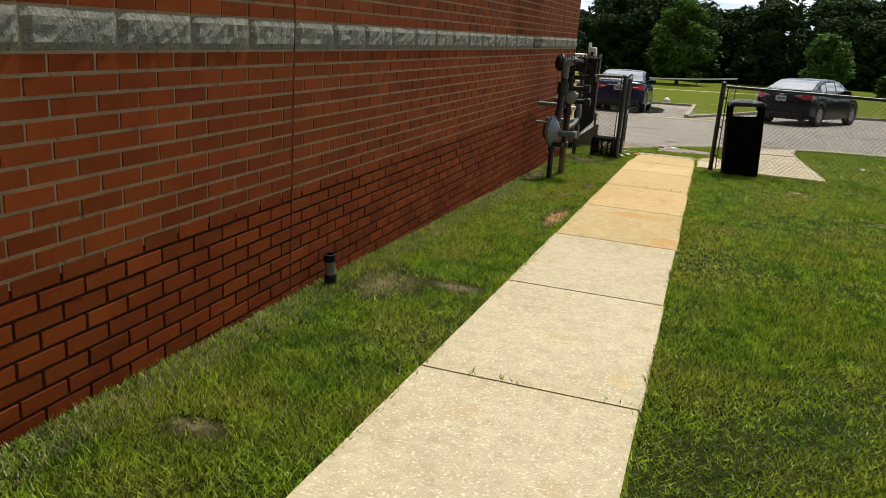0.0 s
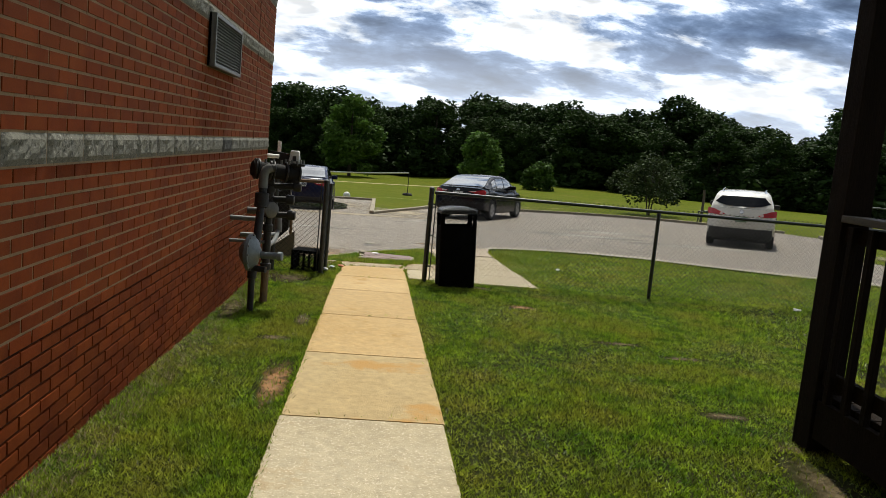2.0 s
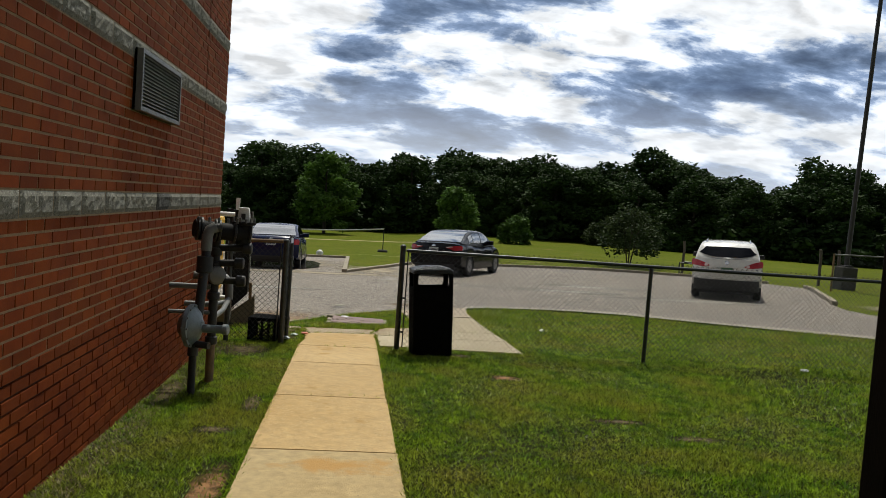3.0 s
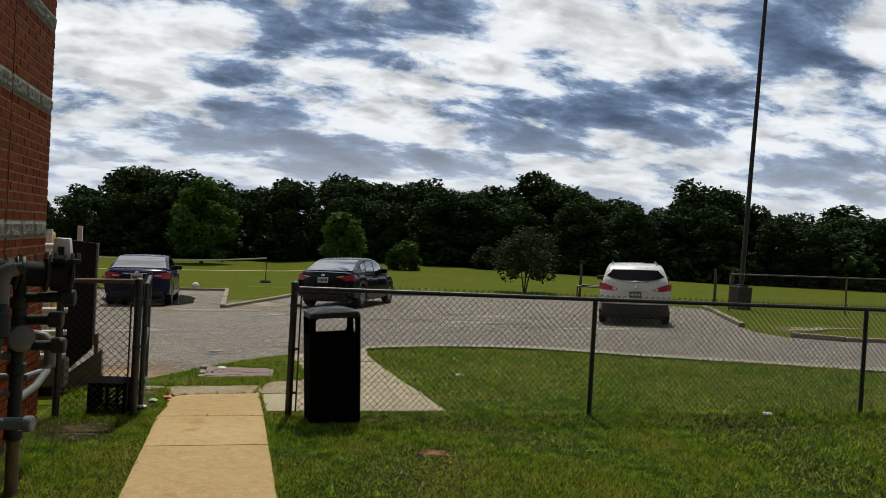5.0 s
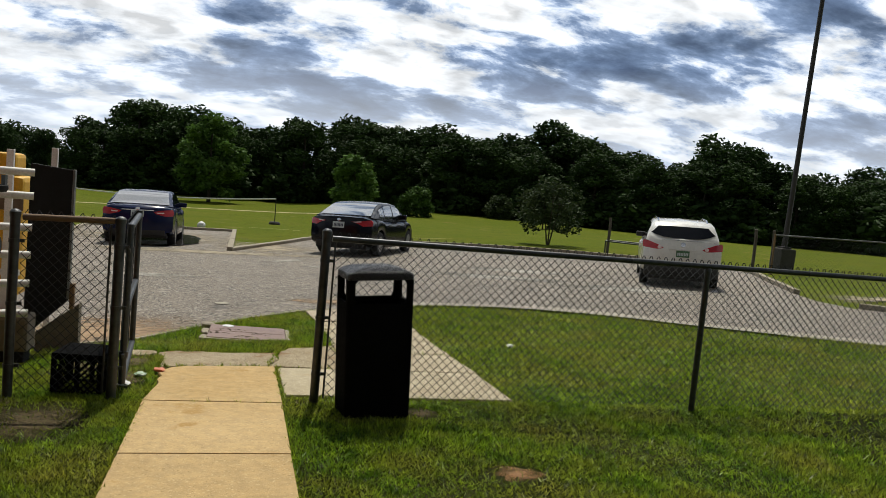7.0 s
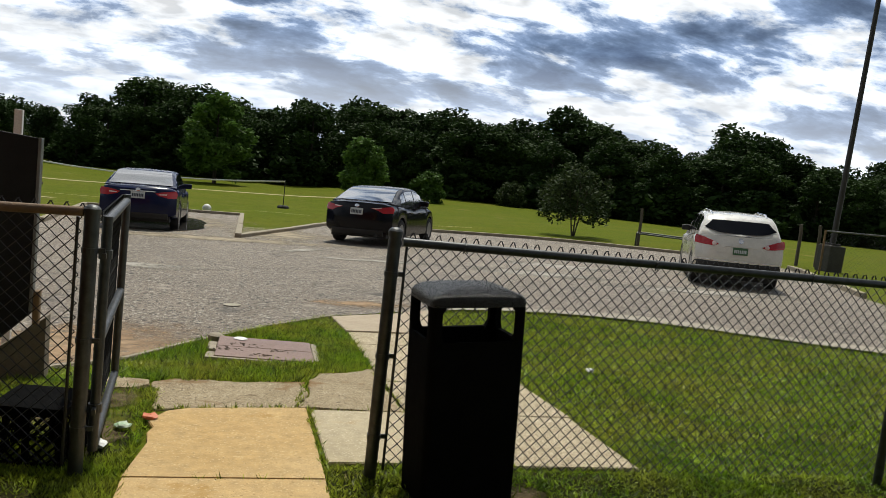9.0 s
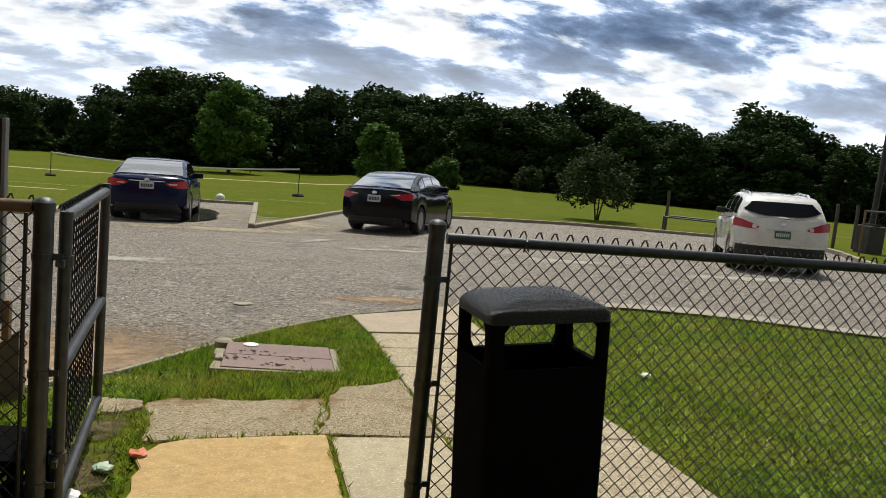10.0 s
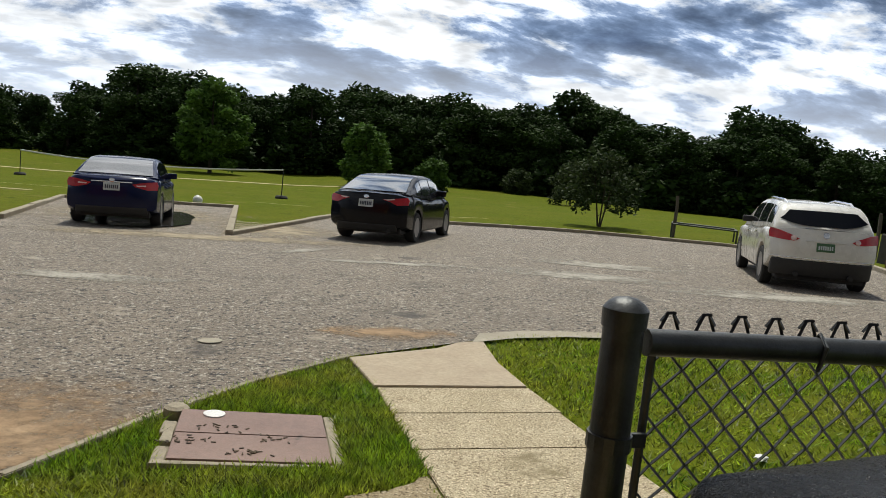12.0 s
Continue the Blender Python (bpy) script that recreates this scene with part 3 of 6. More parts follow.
tagged(drive, "worn sandy path crossing the grass verge", "path", kind="structure")

# ---- building ----
WX, CORNER = -1.40, 11.62
COURSE, BL = 0.0677, 0.2032
BANDS = [1.153, 2.168, 2.845]
VENT = (8.0, 9.13, 1.83, 2.235)


def build_wall():
    bm = bmesh.new()
    # mortar below this height is near black and set further back
    dark_top = 1.153 - 10.5 * COURSE
    box(bm, WX - 0.30, WX - 0.004, -6, CORNER - 0.005, dark_top, 4.7)
    box(bm, WX - 0.30, WX - 0.0115, -6, CORNER - 0.005, -0.9, dark_top - 0.0005, mi=1)
    wall = link("wall_east", bm, [M_mortar, M_mortar_dark])
    tagged(wall, "red brick wall in running bond with grey split-face block bands", "wall", kind="structure")
    shared = {}

    def brick_mesh(length, mat, key):
        if (key, round(length, 3)) not in shared:
            b = bmesh.new()
            box(b, -0.012, 0.008, -length / 2, length / 2, -0.0285, 0.0285)
            top = [v for v in b.verts if v.co.x > 0]
            for v in top:
                v.co.y *= 1 - 0.004 / length
                v.co.z *= 0.94
            me = bpy.data.meshes.new("brick")
            b.to_mesh(me)
            b.free()
            me.materials.append(mat)
            shared[(key, round(length, 3))] = me
        return shared[(key, round(length, 3))]

    verts, faces, singles = [], [], []
    rnd = random.Random(4)
    z = 1.153 - 28 * COURSE
    row = 0
    while z < 4.66:
        band = next((b for b in BANDS if abs(z - b) < 0.02), None)
        if band is not None:
            z += 2 * COURSE
            row += 2
            continue
        y = CORNER - (BL / 2 if row % 2 else 0) - BL / 2
        if row % 2:
            ends = [(CORNER - BL / 4 + 0.001, BL / 2)]
        else:
            ends = []
        spots = ends + [(y - k * BL, BL) for k in range(86)]
        for cy, ln in spots:
            if cy < -5.6:
                continue
            cz = z + COURSE / 2
            length = ln - 0.010
            jit = rnd.uniform(-0.0015, 0.0015)
            if 1.9 < cy < 5.0 and -0.12 < z < 1.15 and ln == BL and len(singles) < 300:
                singles.append((cy, cz, length, jit))
            else:
                i = len(verts)
                hx, hy, hz = 0.008 + jit, length / 2, 0.0285
                c = 0.0018
                verts += [(WX - 0.008 - 0.004, cy - hy, cz - hz), (WX - 0.008 - 0.004, cy + hy, cz - hz), (WX - 0.008 - 0.004, cy + hy, cz + hz), (WX - 0.008 - 0.004, cy - hy, cz + hz),
                          (WX - 0.008 + hx, cy - hy + c, cz - hz + c), (WX - 0.008 + hx, cy + hy - c, cz - hz + c), (WX - 0.008 + hx, cy + hy - c, cz + hz - c), (WX - 0.008 + hx, cy - hy + c, cz + hz - c)]
                faces += [(i + 4, i + 5, i + 6, i + 7), (i, i + 1, i + 5, i + 4), (i + 1, i + 2, i + 6, i + 5), (i + 2, i + 3, i + 7, i + 6), (i + 3, i, i + 4, i + 7)]
        z += COURSE
        row += 1
    rest = pydata("brickwork", verts, faces, M_brick_far)
    rest.parent = wall
    rest["kind"] = "stuff"
    for cy, cz, length, jit in singles:
        ob = new("brick", brick_mesh(length, M_brick, "b"))
        ob.location = (WX - 0.008 + jit, cy, cz)
        ob.parent = wall
    # bands of rough-faced block
    for bi, b in enumerate(BANDS):
        k = 0
        y1 = CORNER
        while y1 > -5.6:
            ln = 0.406
            bmb = bmesh.new()
            bmesh.ops.create_grid(bmb, x_segments=12, y_segments=5, size=0.5)
            rr = random.Random(bi * 100 + k)
            for v in bmb.verts:
                edge = abs(v.co.x) > 0.49 or abs(v.co.y) > 0.49
                yy, zz = v.co.x * (ln - 0.008), v.co.y * (2 * COURSE - 0.008)
                v.co = (-0.003 if edge else rr.uniform(0.004, 0.014), yy, zz)
            bmesh.ops.recalc_face_normals(bmb, faces=bmb.faces[:])
            if bmb.faces[0].normal.x < 0:
                bmesh.ops.reverse_faces(bmb, faces=bmb.faces[:])
            bo = part("block", bmb, M_block_stained if (bi == 0 and k == 6) else M_block, wall)
            bo.location = (WX, y1 - ln / 2, b + COURSE)
            y1 -= ln
            k += 1
    # movement joints
    for jy in (3.49, 10.44):
        bmj = bmesh.new()
        box(bmj, WX - 0.02, WX + 0.003, jy - 0.003, jy + 0.003, -0.6, 4.7)
        part("movement_joint", bmj, M_sealant, wall)
    # the rest of the building closes it
    bm = bmesh.new()
    box(bm, -14, WX - 0.31, CORNER - 0.3, CORNER, -0.9, 4.7)
    tagged(link("wall_north", bm, M_brick_far), "plain red brick end wall of the building", "wall", kind="structure")
    bm = bmesh.new()
    box(bm, -14, WX - 0.31, -6, -5.7, -0.9, 4.7)
    tagged(link("wall_south", bm, M_brick_far), "plain red brick end wall of the building", "wall", kind="structure")
    bm = bmesh.new()
    box(bm, -14.3, -14.01, -6, CORNER, -0.9, 4.7)
    tagged(link("wall_west", bm, M_brick_far), "plain red brick back wall of the building", "wall", kind="structure")
    bm = bmesh.new()
    box(bm, -14.4, WX + 0.05, -6.1, CORNER + 0.05, 4.71, 4.95, 0.02)
    tagged(link("roof", bm, M_roof), "flat grey roof with a low edge", "roof", kind="structure")


# ---- walkway ----
def slab_poly(parent, poly, mat, dz=0.02, thick=0.12, name="slab", crumble=0.0):
    if crumble:
        rc = random.Random(len(poly) * 13 + int(poly[0][0] * 100))
        worn = []
        for (ax, ay), (bx, by) in zip(poly, poly[1:] + poly[:1]):
            n = max(1, int(math.hypot(bx - ax, by - ay) / 0.055))
            for i in range(n):
                k = crumble if i else 0.3 * crumble
                worn.append((ax + (bx - ax) * i / n + rc.uniform(-k, k), ay + (by - ay) * i / n + rc.uniform(-k, k)))
        poly = worn
    cx, cy = sum(p[0] for p in poly) / len(poly), sum(p[1] for p in poly) / len(poly)
    bm = bmesh.new()
    lo = [bm.verts.new((x, y, gz(x, y) + dz - thick)) for x, y in poly]
    hi = [bm.verts.new((x, y, gz(x, y) + dz)) for x, y in poly]
    bm.faces.new(hi)
    bm.faces.new(lo[::-1])
    n = len(poly)
    for i in range(n):
        bm.faces.new((lo[i], lo[(i + 1) % n], hi[(i + 1) % n], hi[i]))
    bmesh.ops.recalc_face_normals(bm, faces=bm.faces[:])
    top = [f for f in bm.faces if all(v in hi for v in f.verts)]
    es = list(set(e for f in top for e in f.edges))
    bmesh.ops.bevel(bm, geom=es, offset=0.005, segments=2, affect="EDGES")
    ob = part(name, bm, mat, parent)
    return ob


JOINTS = [-6.24, -4.71, -3.19, -1.66, -0.13, 1.395, 2.925, 4.43, 5.955, 7.47, 9.0, 10.535, 11.62, 12.72]


def build_walks():
    top = empty("walkway", Matrix(), "tan concrete walkway of broom-finished slabs with rust stains", "walkway", kind="structure")
    rnd = random.Random(7)
    for y0, y1 in zip(JOINTS, JOINTS[1:]):
        w0, w1 = rnd.uniform(-0.006, 0.006), rnd.uniform(-0.006, 0.006)
        poly = [(-0.457 + w0, y0 + 0.0035), (0.457 + w1, y0 + 0.0035), (0.457 + w1, y1 - 0.0035), (-0.457 + w0, y1 - 0.0035)]
        if y1 > 12.5:
            poly = [(-0.457, y0 + 0.006), (0.457, y0 + 0.006), (0.45, 12.83), (0.2, 12.80), (-0.1, 12.76), (-0.25, 12.73), (-0.36, 12.66), (-0.40, 12.56), (-0.435, 12.45), (-0.40, 12.34), (-0.42, 12.25), (-0.40, 12.1)]
        slab_poly(top, poly, M_walk_rust if 5.9 < y0 < 7 else M_walk_gold if y0 > 7 else M_walk, 0.022)
    path2 = empty("pavement", Matrix(), "pebbled pale concrete path with cracks leading to the car park", "path", kind="structure")
    for y0, y1 in ((11.84, 12.78), (12.8, 13.7), (13.71, 14.55), (14.56, 15.2), (15.21, 15.78)):
        slab_poly(path2, [(1.09, y0), (2.22, y0), (2.2, y1), (1.09, y1)], M_rough_conc, 0.02)
    slab_poly(path2, [(0.49, 11.86), (1.075, 11.86), (1.075, 12.8), (0.475, 12.8)], M_walk, 0.018)
    # cracked pour between gate and path
    slab_poly(path2, [(0.40, 12.86), (1.075, 12.815), (1.075, 14.18), (0.84, 13.99), (0.63, 13.93), (0.53, 13.62), (0.50, 13.2)], M_pour, 0.016, crumble=0.012)
    slab_poly(path2, [(-0.45, 12.72), (-0.1, 12.79), (0.385, 12.86), (0.485, 13.2), (0.51, 13.62), (0.3, 13.6), (0.05, 13.55), (-0.16, 13.6), (-0.40, 13.6), (-0.52, 13.48), (-0.50, 13.3), (-0.46, 13.0)], M_pour, 0.012, crumble=0.014)
    slab_poly(path2, [(-0.86, 13.5), (-0.74, 13.58), (-0.545, 13.5), (-0.525, 13.36), (-0.6, 13.24), (-0.78, 13.2)], M_pour, 0.020, crumble=0.012)
    slab_poly(path2, [(1.07, 15.8), (2.19, 15.8), (2.2, 16.5), (2.32, 17.32), (2.05, 17.22), (1.8, 16.98), (1.3, 16.75), (1.0, 16.6)], M_apron, 0.03, name="apron")
    # thin concrete edge between turf and asphalt
    pts = [(0.97, 16.66), (0.25, 15.92), (-0.36, 15.12), (-0.85, 14.26), (-1.3, 13.8)]
    for a, b in zip(pts, pts[1:]):
        d = (Vector(b) - Vector(a)).normalized() * 0.05
        n = Vector((-d.y, d.x))
        slab_poly(path2, [(a[0], a[1]), (a[0] + n.x, a[1] + n.y), (b[0] + n.x, b[1] + n.y), (b[0], b[1])], M_kerb, 0.032, name="edging")


# ---- chain-link ----
def chain_mesh(x0, x1, z0, z1, pitch=0.0635, wr=0.0027):
    """Woven wire in the plane y = 0 from x0 to x1, with knuckles over the top."""
    verts, faces = [], []
    half = pitch / 2
    n = int((x1 - x0) / half)
    rows = int((z1 - z0) / half)

    def seg(a, b, yo):
        ax, ay, az = a
        bx, by, bz = b
        dx, dz = bx - ax, bz - az
        ln = math.hypot(dx, dz) or 1
        nx, nz = -dz / ln * wr, dx / ln * wr
        i = len(verts)
        for px, py, pz in (a, b):
            verts.extend([(px + nx, py, pz + nz), (px - nx * 0.5, py + wr, pz - nz * 0.5), (px - nx * 0.5, py - wr, pz - nz * 0.5)])
        faces.extend([(i, i + 1, i + 4, i + 3), (i + 1, i + 2, i + 5, i + 4), (i + 2, i, i + 3, i + 5)])

    for k in range(n):
        xa = x0 + k * half
        for r in range(rows):
            left = (k + r) % 2 == 0
            a = (xa if left else xa + half, 0.002 if r % 2 else -0.002, z1 - r * half)
            b = (xa + half if left else xa, -0.002 if r % 2 else 0.002, z1 - (r + 1) * half)
            seg(a, b, 0)
        if k % 2 == 0:
            xm = xa + half
            tip = z1 + 0.026
            seg((xm - half * 0.62, -0.002, z1 - 0.004), (xm - 0.003, 0.003, tip), 0)
            seg((xm + half * 0.62, 0.002, z1 - 0.004), (xm + 0.003, -0.003, tip), 0)
            seg((xm - 0.006, 0.003, tip), (xm + 0.007, -0.003, tip + 0.002), 0)
            seg((xm + 0.003, -0.004, tip), (xm + 0.011, -0.008, tip - 0.014), 0)
            seg((xm - 0.003, 0.004, tip), (xm - 0.011, 0.008, tip - 0.014), 0)
    me = bpy.data.meshes.new("chain_link")
    me.from_pydata(verts, [], faces)
    me.materials.append(M_wire)
    me.update()
    return me


FY = 11.68
FZ = gz(0, FY)


def post(parent, x, y, h, r=0.030, dome=True, name="post"):
    bm = bmesh.new()
    z = gz(x, y)
    tube(bm, [(x, y, z - 0.1), (x, y, z + h)], r, 16)
    p = part(name, bm, M_galv, parent, smooth=True)
    bm = bmesh.new()
    if dome:
        lathe(bm, [(r + 0.003, -0.028), (r + 0.004, 0.0), (r * 0.9, 0.009), (r * 0.55, 0.016), (0.0, 0.019)], 16, Matrix.Translation((x, y, z + h)))
    else:
        lathe(bm, [(r + 0.003, -0.02), (r + 0.003, 0.0), (r * 0.6, 0.02), (0.0, 0.026)], 14, Matrix.Translation((x, y, z + h)))
    part("cap", bm, M_galv, p, smooth=True)
    for bz in (0.22, 0.62, 1.02) if dome else ():
        bm = bmesh.new()
        lathe(bm, [(r + 0.002, -0.012), (r + 0.004, -0.012), (r + 0.004, 0.012), (r + 0.002, 0.012)], 14, Matrix.Translation((x, y, z + bz)))
        box(bm, x + r, x + r + 0.03, y - 0.004, y + 0.004, z + bz - 0.011, z + bz + 0.011)
        part("band", bm, M_galv, p)
    return p


def build_fence():
    top = empty("chain_link_fence", Matrix(), "galvanised chain-link fence, about waist high, beside the gate opening", "fence")
    xs = [0.675, 3.67, 6.98, 10.25, 13.5, 16.8]
    for i, x in enumerate(xs):
        post(top, x, FY, 1.225 if i == 0 else 1.15, 0.031 if i == 0 else 0.024, i == 0)
    bm = bmesh.new()
    zr = FZ + 1.175
    tube(bm, [(0.715, FY, zr), (16.8, FY, zr)], 0.021, 14)
    part("top_rail", bm, M_galv, top, smooth=True)
    for x in (1.02, 2.05, 3.0, 4.6, 5.7, 8.0):
        bm = bmesh.new()
        tube(bm, [(x - 0.01, FY - 0.022, zr - 0.03), (x, FY - 0.024, zr + 0.01), (x + 0.004, FY, zr + 0.026), (x + 0.008, FY + 0.024, zr), (x + 0.02, FY + 0.004, zr - 0.03)], 0.0035, 6)
        part("tie_wire", bm, M_galv, top)
    ob = new("chain_link", chain_mesh(0.735, 16.8, 0.03, 1.19))
    ob.location = (0, FY + 0.026, FZ)
    ob.parent = top
    ob["kind"] = "stuff"
    bm = bmesh.new()
    tube(bm, [(0.74, FY + 0.02, FZ + 0.04), (0.74, FY + 0.02, FZ + 1.16)], 0.007, 8)
    part("tension_bar", bm, M_galv, top)
    # the short panel between wall and gate
    top2 = empty("chain_link_fence", Matrix(), "short chain-link panel between brick wall and gate, browned top rail", "fence")
    post(top2, -1.27, FY - 0.02, 1.20, 0.03)
    post(top2, -0.655, FY, 1.20, 0.032)
    bm = bmesh.new()
    tube(bm, [(-1.23, FY, zr - 0.005), (-0.69, FY, zr + 0.01)], 0.021, 14)
    part("top_rail", bm, M_rail_brown, top2, "browned steel top rail", smooth=True)
    ob = new("chain_link", chain_mesh(-1.24, -0.70, 0.03, 1.19))
    ob.location = (0, FY + 0.024, FZ)
    ob.parent = top2
    ob["kind"] = "stuff"
    bm = bmesh.new()
    tube(bm, [(-0.715, FY + 0.02, FZ + 0.04), (-0.715, FY + 0.02, FZ + 1.16)], 0.007, 8)
    part("tension_bar", bm, M_galv, top2)
    # the gate leaf, swung open towards the car park
    gx0, gy0, gx1, gy1 = -0.60, FY + 0.06, -0.69, FY + 1.24
    g = empty("metal_gate", pose(gx0, gy0, gz(gx0, gy0), 0, 0, 90 + math.degrees(math.atan2(gx0 - gx1, gy1 - gy0))), "open chain-link gate leaf in a galvanised tube frame", "gate")
    ln = math.hypot(gx1 - gx0, gy1 - gy0)
    drop = -SLOPE * ln
    for a, b, nm in (((0, 0, 0.10), (0, 0, 1.17), "stile"), ((ln, 0, 0.11 + drop * 0.3), (ln, 0, 1.2 + drop * 0.3), "stile"), ((0, 0, 1.15), (ln, 0, 1.15), "frame_rail"),
                     ((0, 0, 0.12), (ln, 0, 0.12), "frame_rail"), ((0, 0, 0.62), (ln, 0, 0.62), "frame_rail")):
        bm = bmesh.new()
        tube(bm, [a, b], 0.022, 12)
        part(nm, bm, M_galv, g, smooth=True)
    ob = new("chain_link", chain_mesh(0.03, ln - 0.03, 0.12, 1.16))
    ob.location = (0, 0.024, 0)
    ob.parent = g
    ob["kind"] = "stuff"
    for hz in (0.3, 1.0):
        bm = bmesh.new()
        lathe(bm, [(0.026, -0.02), (0.03, -0.02), (0.03, 0.02), (0.026, 0.02)], 12, Matrix.Translation((0, 0, hz)))
        box(bm, -0.075, -0.02, -0.008, 0.008, hz - 0.012, hz + 0.012)
        part("hinge", bm, M_galv, g)


# ---- litter bin ----
def build_bin():
    w, d = 0.228, 0.168
    x, y = 1.05, 11.455
    top = empty("litter_bin", pose(x, y, gz(x, y) - 0.004, 0, -3.2, 6), "black plastic square litter bin with a hooded lid, four openings", "bin")
    rim = 0.80

    def ring(bm, k, z, r=0.035, n=5, sx=w, sy=d):
        vs = []
        for q, (cx, cy) in enumerate(((1, 1), (-1, 1), (-1, -1), (1, -1))):
            for i in range(n + 1):
                a = math.pi / 2 * (q + i / n)
                vs.append(bm.verts.new((cx * (sx * k - r) + r * math.cos(a), cy * (sy * k - r) + r * math.sin(a), z)))
        return vs

    def skin(bm, rings, close_first=False, close_last=False):
        for p, q in zip(rings, rings[1:]):
            for i in range(len(p)):
                j = (i + 1) % len(p)
                bm.faces.new((p[i], p[j], q[j], q[i]))
        if close_first:
            bm.faces.new(rings[0][::-1])
        if close_last:
            bm.faces.new(rings[-1])

    # hollow body: outer skin, rolled rim, inner skin and floor
    bm = bmesh.new()
    rings = [ring(bm, 0.95, 0.0), ring(bm, 0.985, 0.02), ring(bm, 1.0, 0.45), ring(bm, 1.0, rim - 0.01), ring(bm, 0.985, rim),
             ring(bm, 0.90, rim - 0.003), ring(bm, 0.88, rim - 0.02), ring(bm, 0.86, 0.06)]
    skin(bm, rings, True, True)
    bm.normal_update()
    part("body", bm, M_black_plastic, top, smooth=True)
    # posts at the corners, flush with the body
    for q, (cx, cy) in enumerate(((1, 1), (-1, 1), (-1, -1), (1, -1))):
        bm = bmesh.new()
        rings = []
        for z, g in ((rim - 0.015, 0.072), (rim + 0.035, 0.050), (0.93, 0.050), (0.975, 0.085)):
            r = 0.035
            vs = []
            for i in range(6):
                a = math.pi / 2 * (q + i / 5)
                vs.append((cx * (w - r) + r * math.cos(a), cy * (d - r) + r * math.sin(a)))
            if q % 2 == 0:
                vs += [(cx * (w - g), cy * d), (cx * (w - g), cy * (d - 0.03)), (cx * (w - 0.03), cy * (d - 0.03)), (cx * (w - 0.03), cy * (d - g)), (cx * w, cy * (d - g))]
            else:
                vs += [(cx * w, cy * (d - g)), (cx * (w - 0.03), cy * (d - g)), (cx * (w - 0.03), cy * (d - 0.03)), (cx * (w - g), cy * (d - 0.03)), (cx * (w - g), cy * d)]
            rings.append([bm.verts.new((px, py, z)) for px, py in vs])
        skin(bm, rings)
        bm.normal_update()
        part("corner_post", bm, M_black_plastic, top)
    # hood: flush sides, rounded shoulders, gently arched across
    bm = bmesh.new()
    rings = [ring(bm, 0.90, 0.955), ring(bm, 1.0, 0.955)]
    for k, z in ((1.003, 0.972), (0.992, 0.985), (0.965, 0.994), (0.90, 0.999), (0.7, 1.001), (0.45, 1.002), (0.22, 1.002)):
        rings.append(ring(bm, k, z, r=min(0.035, 0.16 * k)))
    for rg in rings[2:]:
        for v in rg:
            v.co.z += 0.038 * (1 - min(1, abs(v.co.x) / w) ** 2)
    skin(bm, rings, False, True)
    bm.normal_update()
    part("lid", bm, [M_lid_plastic], top, "pebble-textured black hood", smooth=True)


build_wall()
build_walks()
build_fence()
build_bin()


# ---- vehicles ----
def crv(keys, y):
    """Smooth interpolation of (y, value) keys."""
    if y <= keys[0][0]:
        return keys[0][1]
    if y >= keys[-1][0]:
        return keys[-1][1]
    n = len(keys)
    slopes = [(keys[i + 1][1] - keys[i][1]) / (keys[i + 1][0] - keys[i][0]) for i in range(n - 1)]
    tang = [slopes[0]] + [0.0 if a * b <= 0 else 2 * a * b / (a + b) for a, b in zip(slopes, slopes[1:])] + [slopes[-1]]
    for i in range(n - 1):
        (a, va), (b, vb) = keys[i], keys[i + 1]
        if y <= b:
            h = b - a
            t = (y - a) / h
            return (va * (1 + 2 * t) * (1 - t) ** 2 + tang[i] * h * t * (1 - t) ** 2 + vb * t * t * (3 - 2 * t) + tang[i + 1] * h * t * t * (t - 1))
    return keys[-1][1]


WARP = {"y0": -2.4, "hw": 0.9, "bow": 0.24, "bulge": 0.62}


def bend(bm):
    """Rounds the tail of a car in plan and in profile."""
    for v in bm.verts:
        x, y, z = v.co
        t = min(1.2, max(0.0, (-1.3 - y) / (-1.3 - WARP["y0"])))
        k = min(1.0, abs(x) / WARP["hw"])
        dz = z - WARP["bulge"]
        v.co.y = y + t * t * (WARP["bow"] * k ** 3.2 + (0.32 * dz * dz if dz > 0 else 0.5 * dz * dz))
    return bm


def wheel(parent, x, y, r, side, w=0.21, spokes=10):
    wh = new("wheel")
    wh.parent = parent
    wh.location = (x, y, r)
    wh.empty_display_size = 0.1
    m = Matrix.Rotation(radians(90 * side), 4, "Y")
    bm = bmesh.new()
    lathe(bm, [(r * 0.66, -w / 2), (r * 0.93, -w / 2), (r, -w * 0.34), (r, w * 0.34), (r * 0.93, w / 2), (r * 0.66, w / 2), (r * 0.64, w * 0.3)], 28, m)
    part("tyre", bm, M_tyre, wh, smooth=True)
    bm = bmesh.new()
    lathe(bm, [(r * 0.655, w * 0.46), (r * 0.60, w * 0.47), (r * 0.58, w * 0.2), (r * 0.1, w * 0.12), (0.0, w * 0.12)], 28, m)
    part("rim_barrel", bm, M_trim, wh, smooth=True)
    bm = bmesh.new()
    for k in range(spokes):
        a = k * math.tau / spokes
        box(bm, r * 0.06, r * 0.61, -r * 0.045, r * 0.045, w * 0.30, w * 0.44, m=m @ Matrix.Rotation(a, 4, "Z"))
    lathe(bm, [(r * 0.14, w * 0.3), (r * 0.14, w * 0.46), (0.0, w * 0.47)], 16, m)
    lathe(bm, [(r * 0.60, w * 0.42), (r * 0.66, w * 0.42), (r * 0.66, w * 0.47), (r * 0.60, w * 0.47)], 28, m)
    part("rim", bm, M_rim, wh)
    return wh


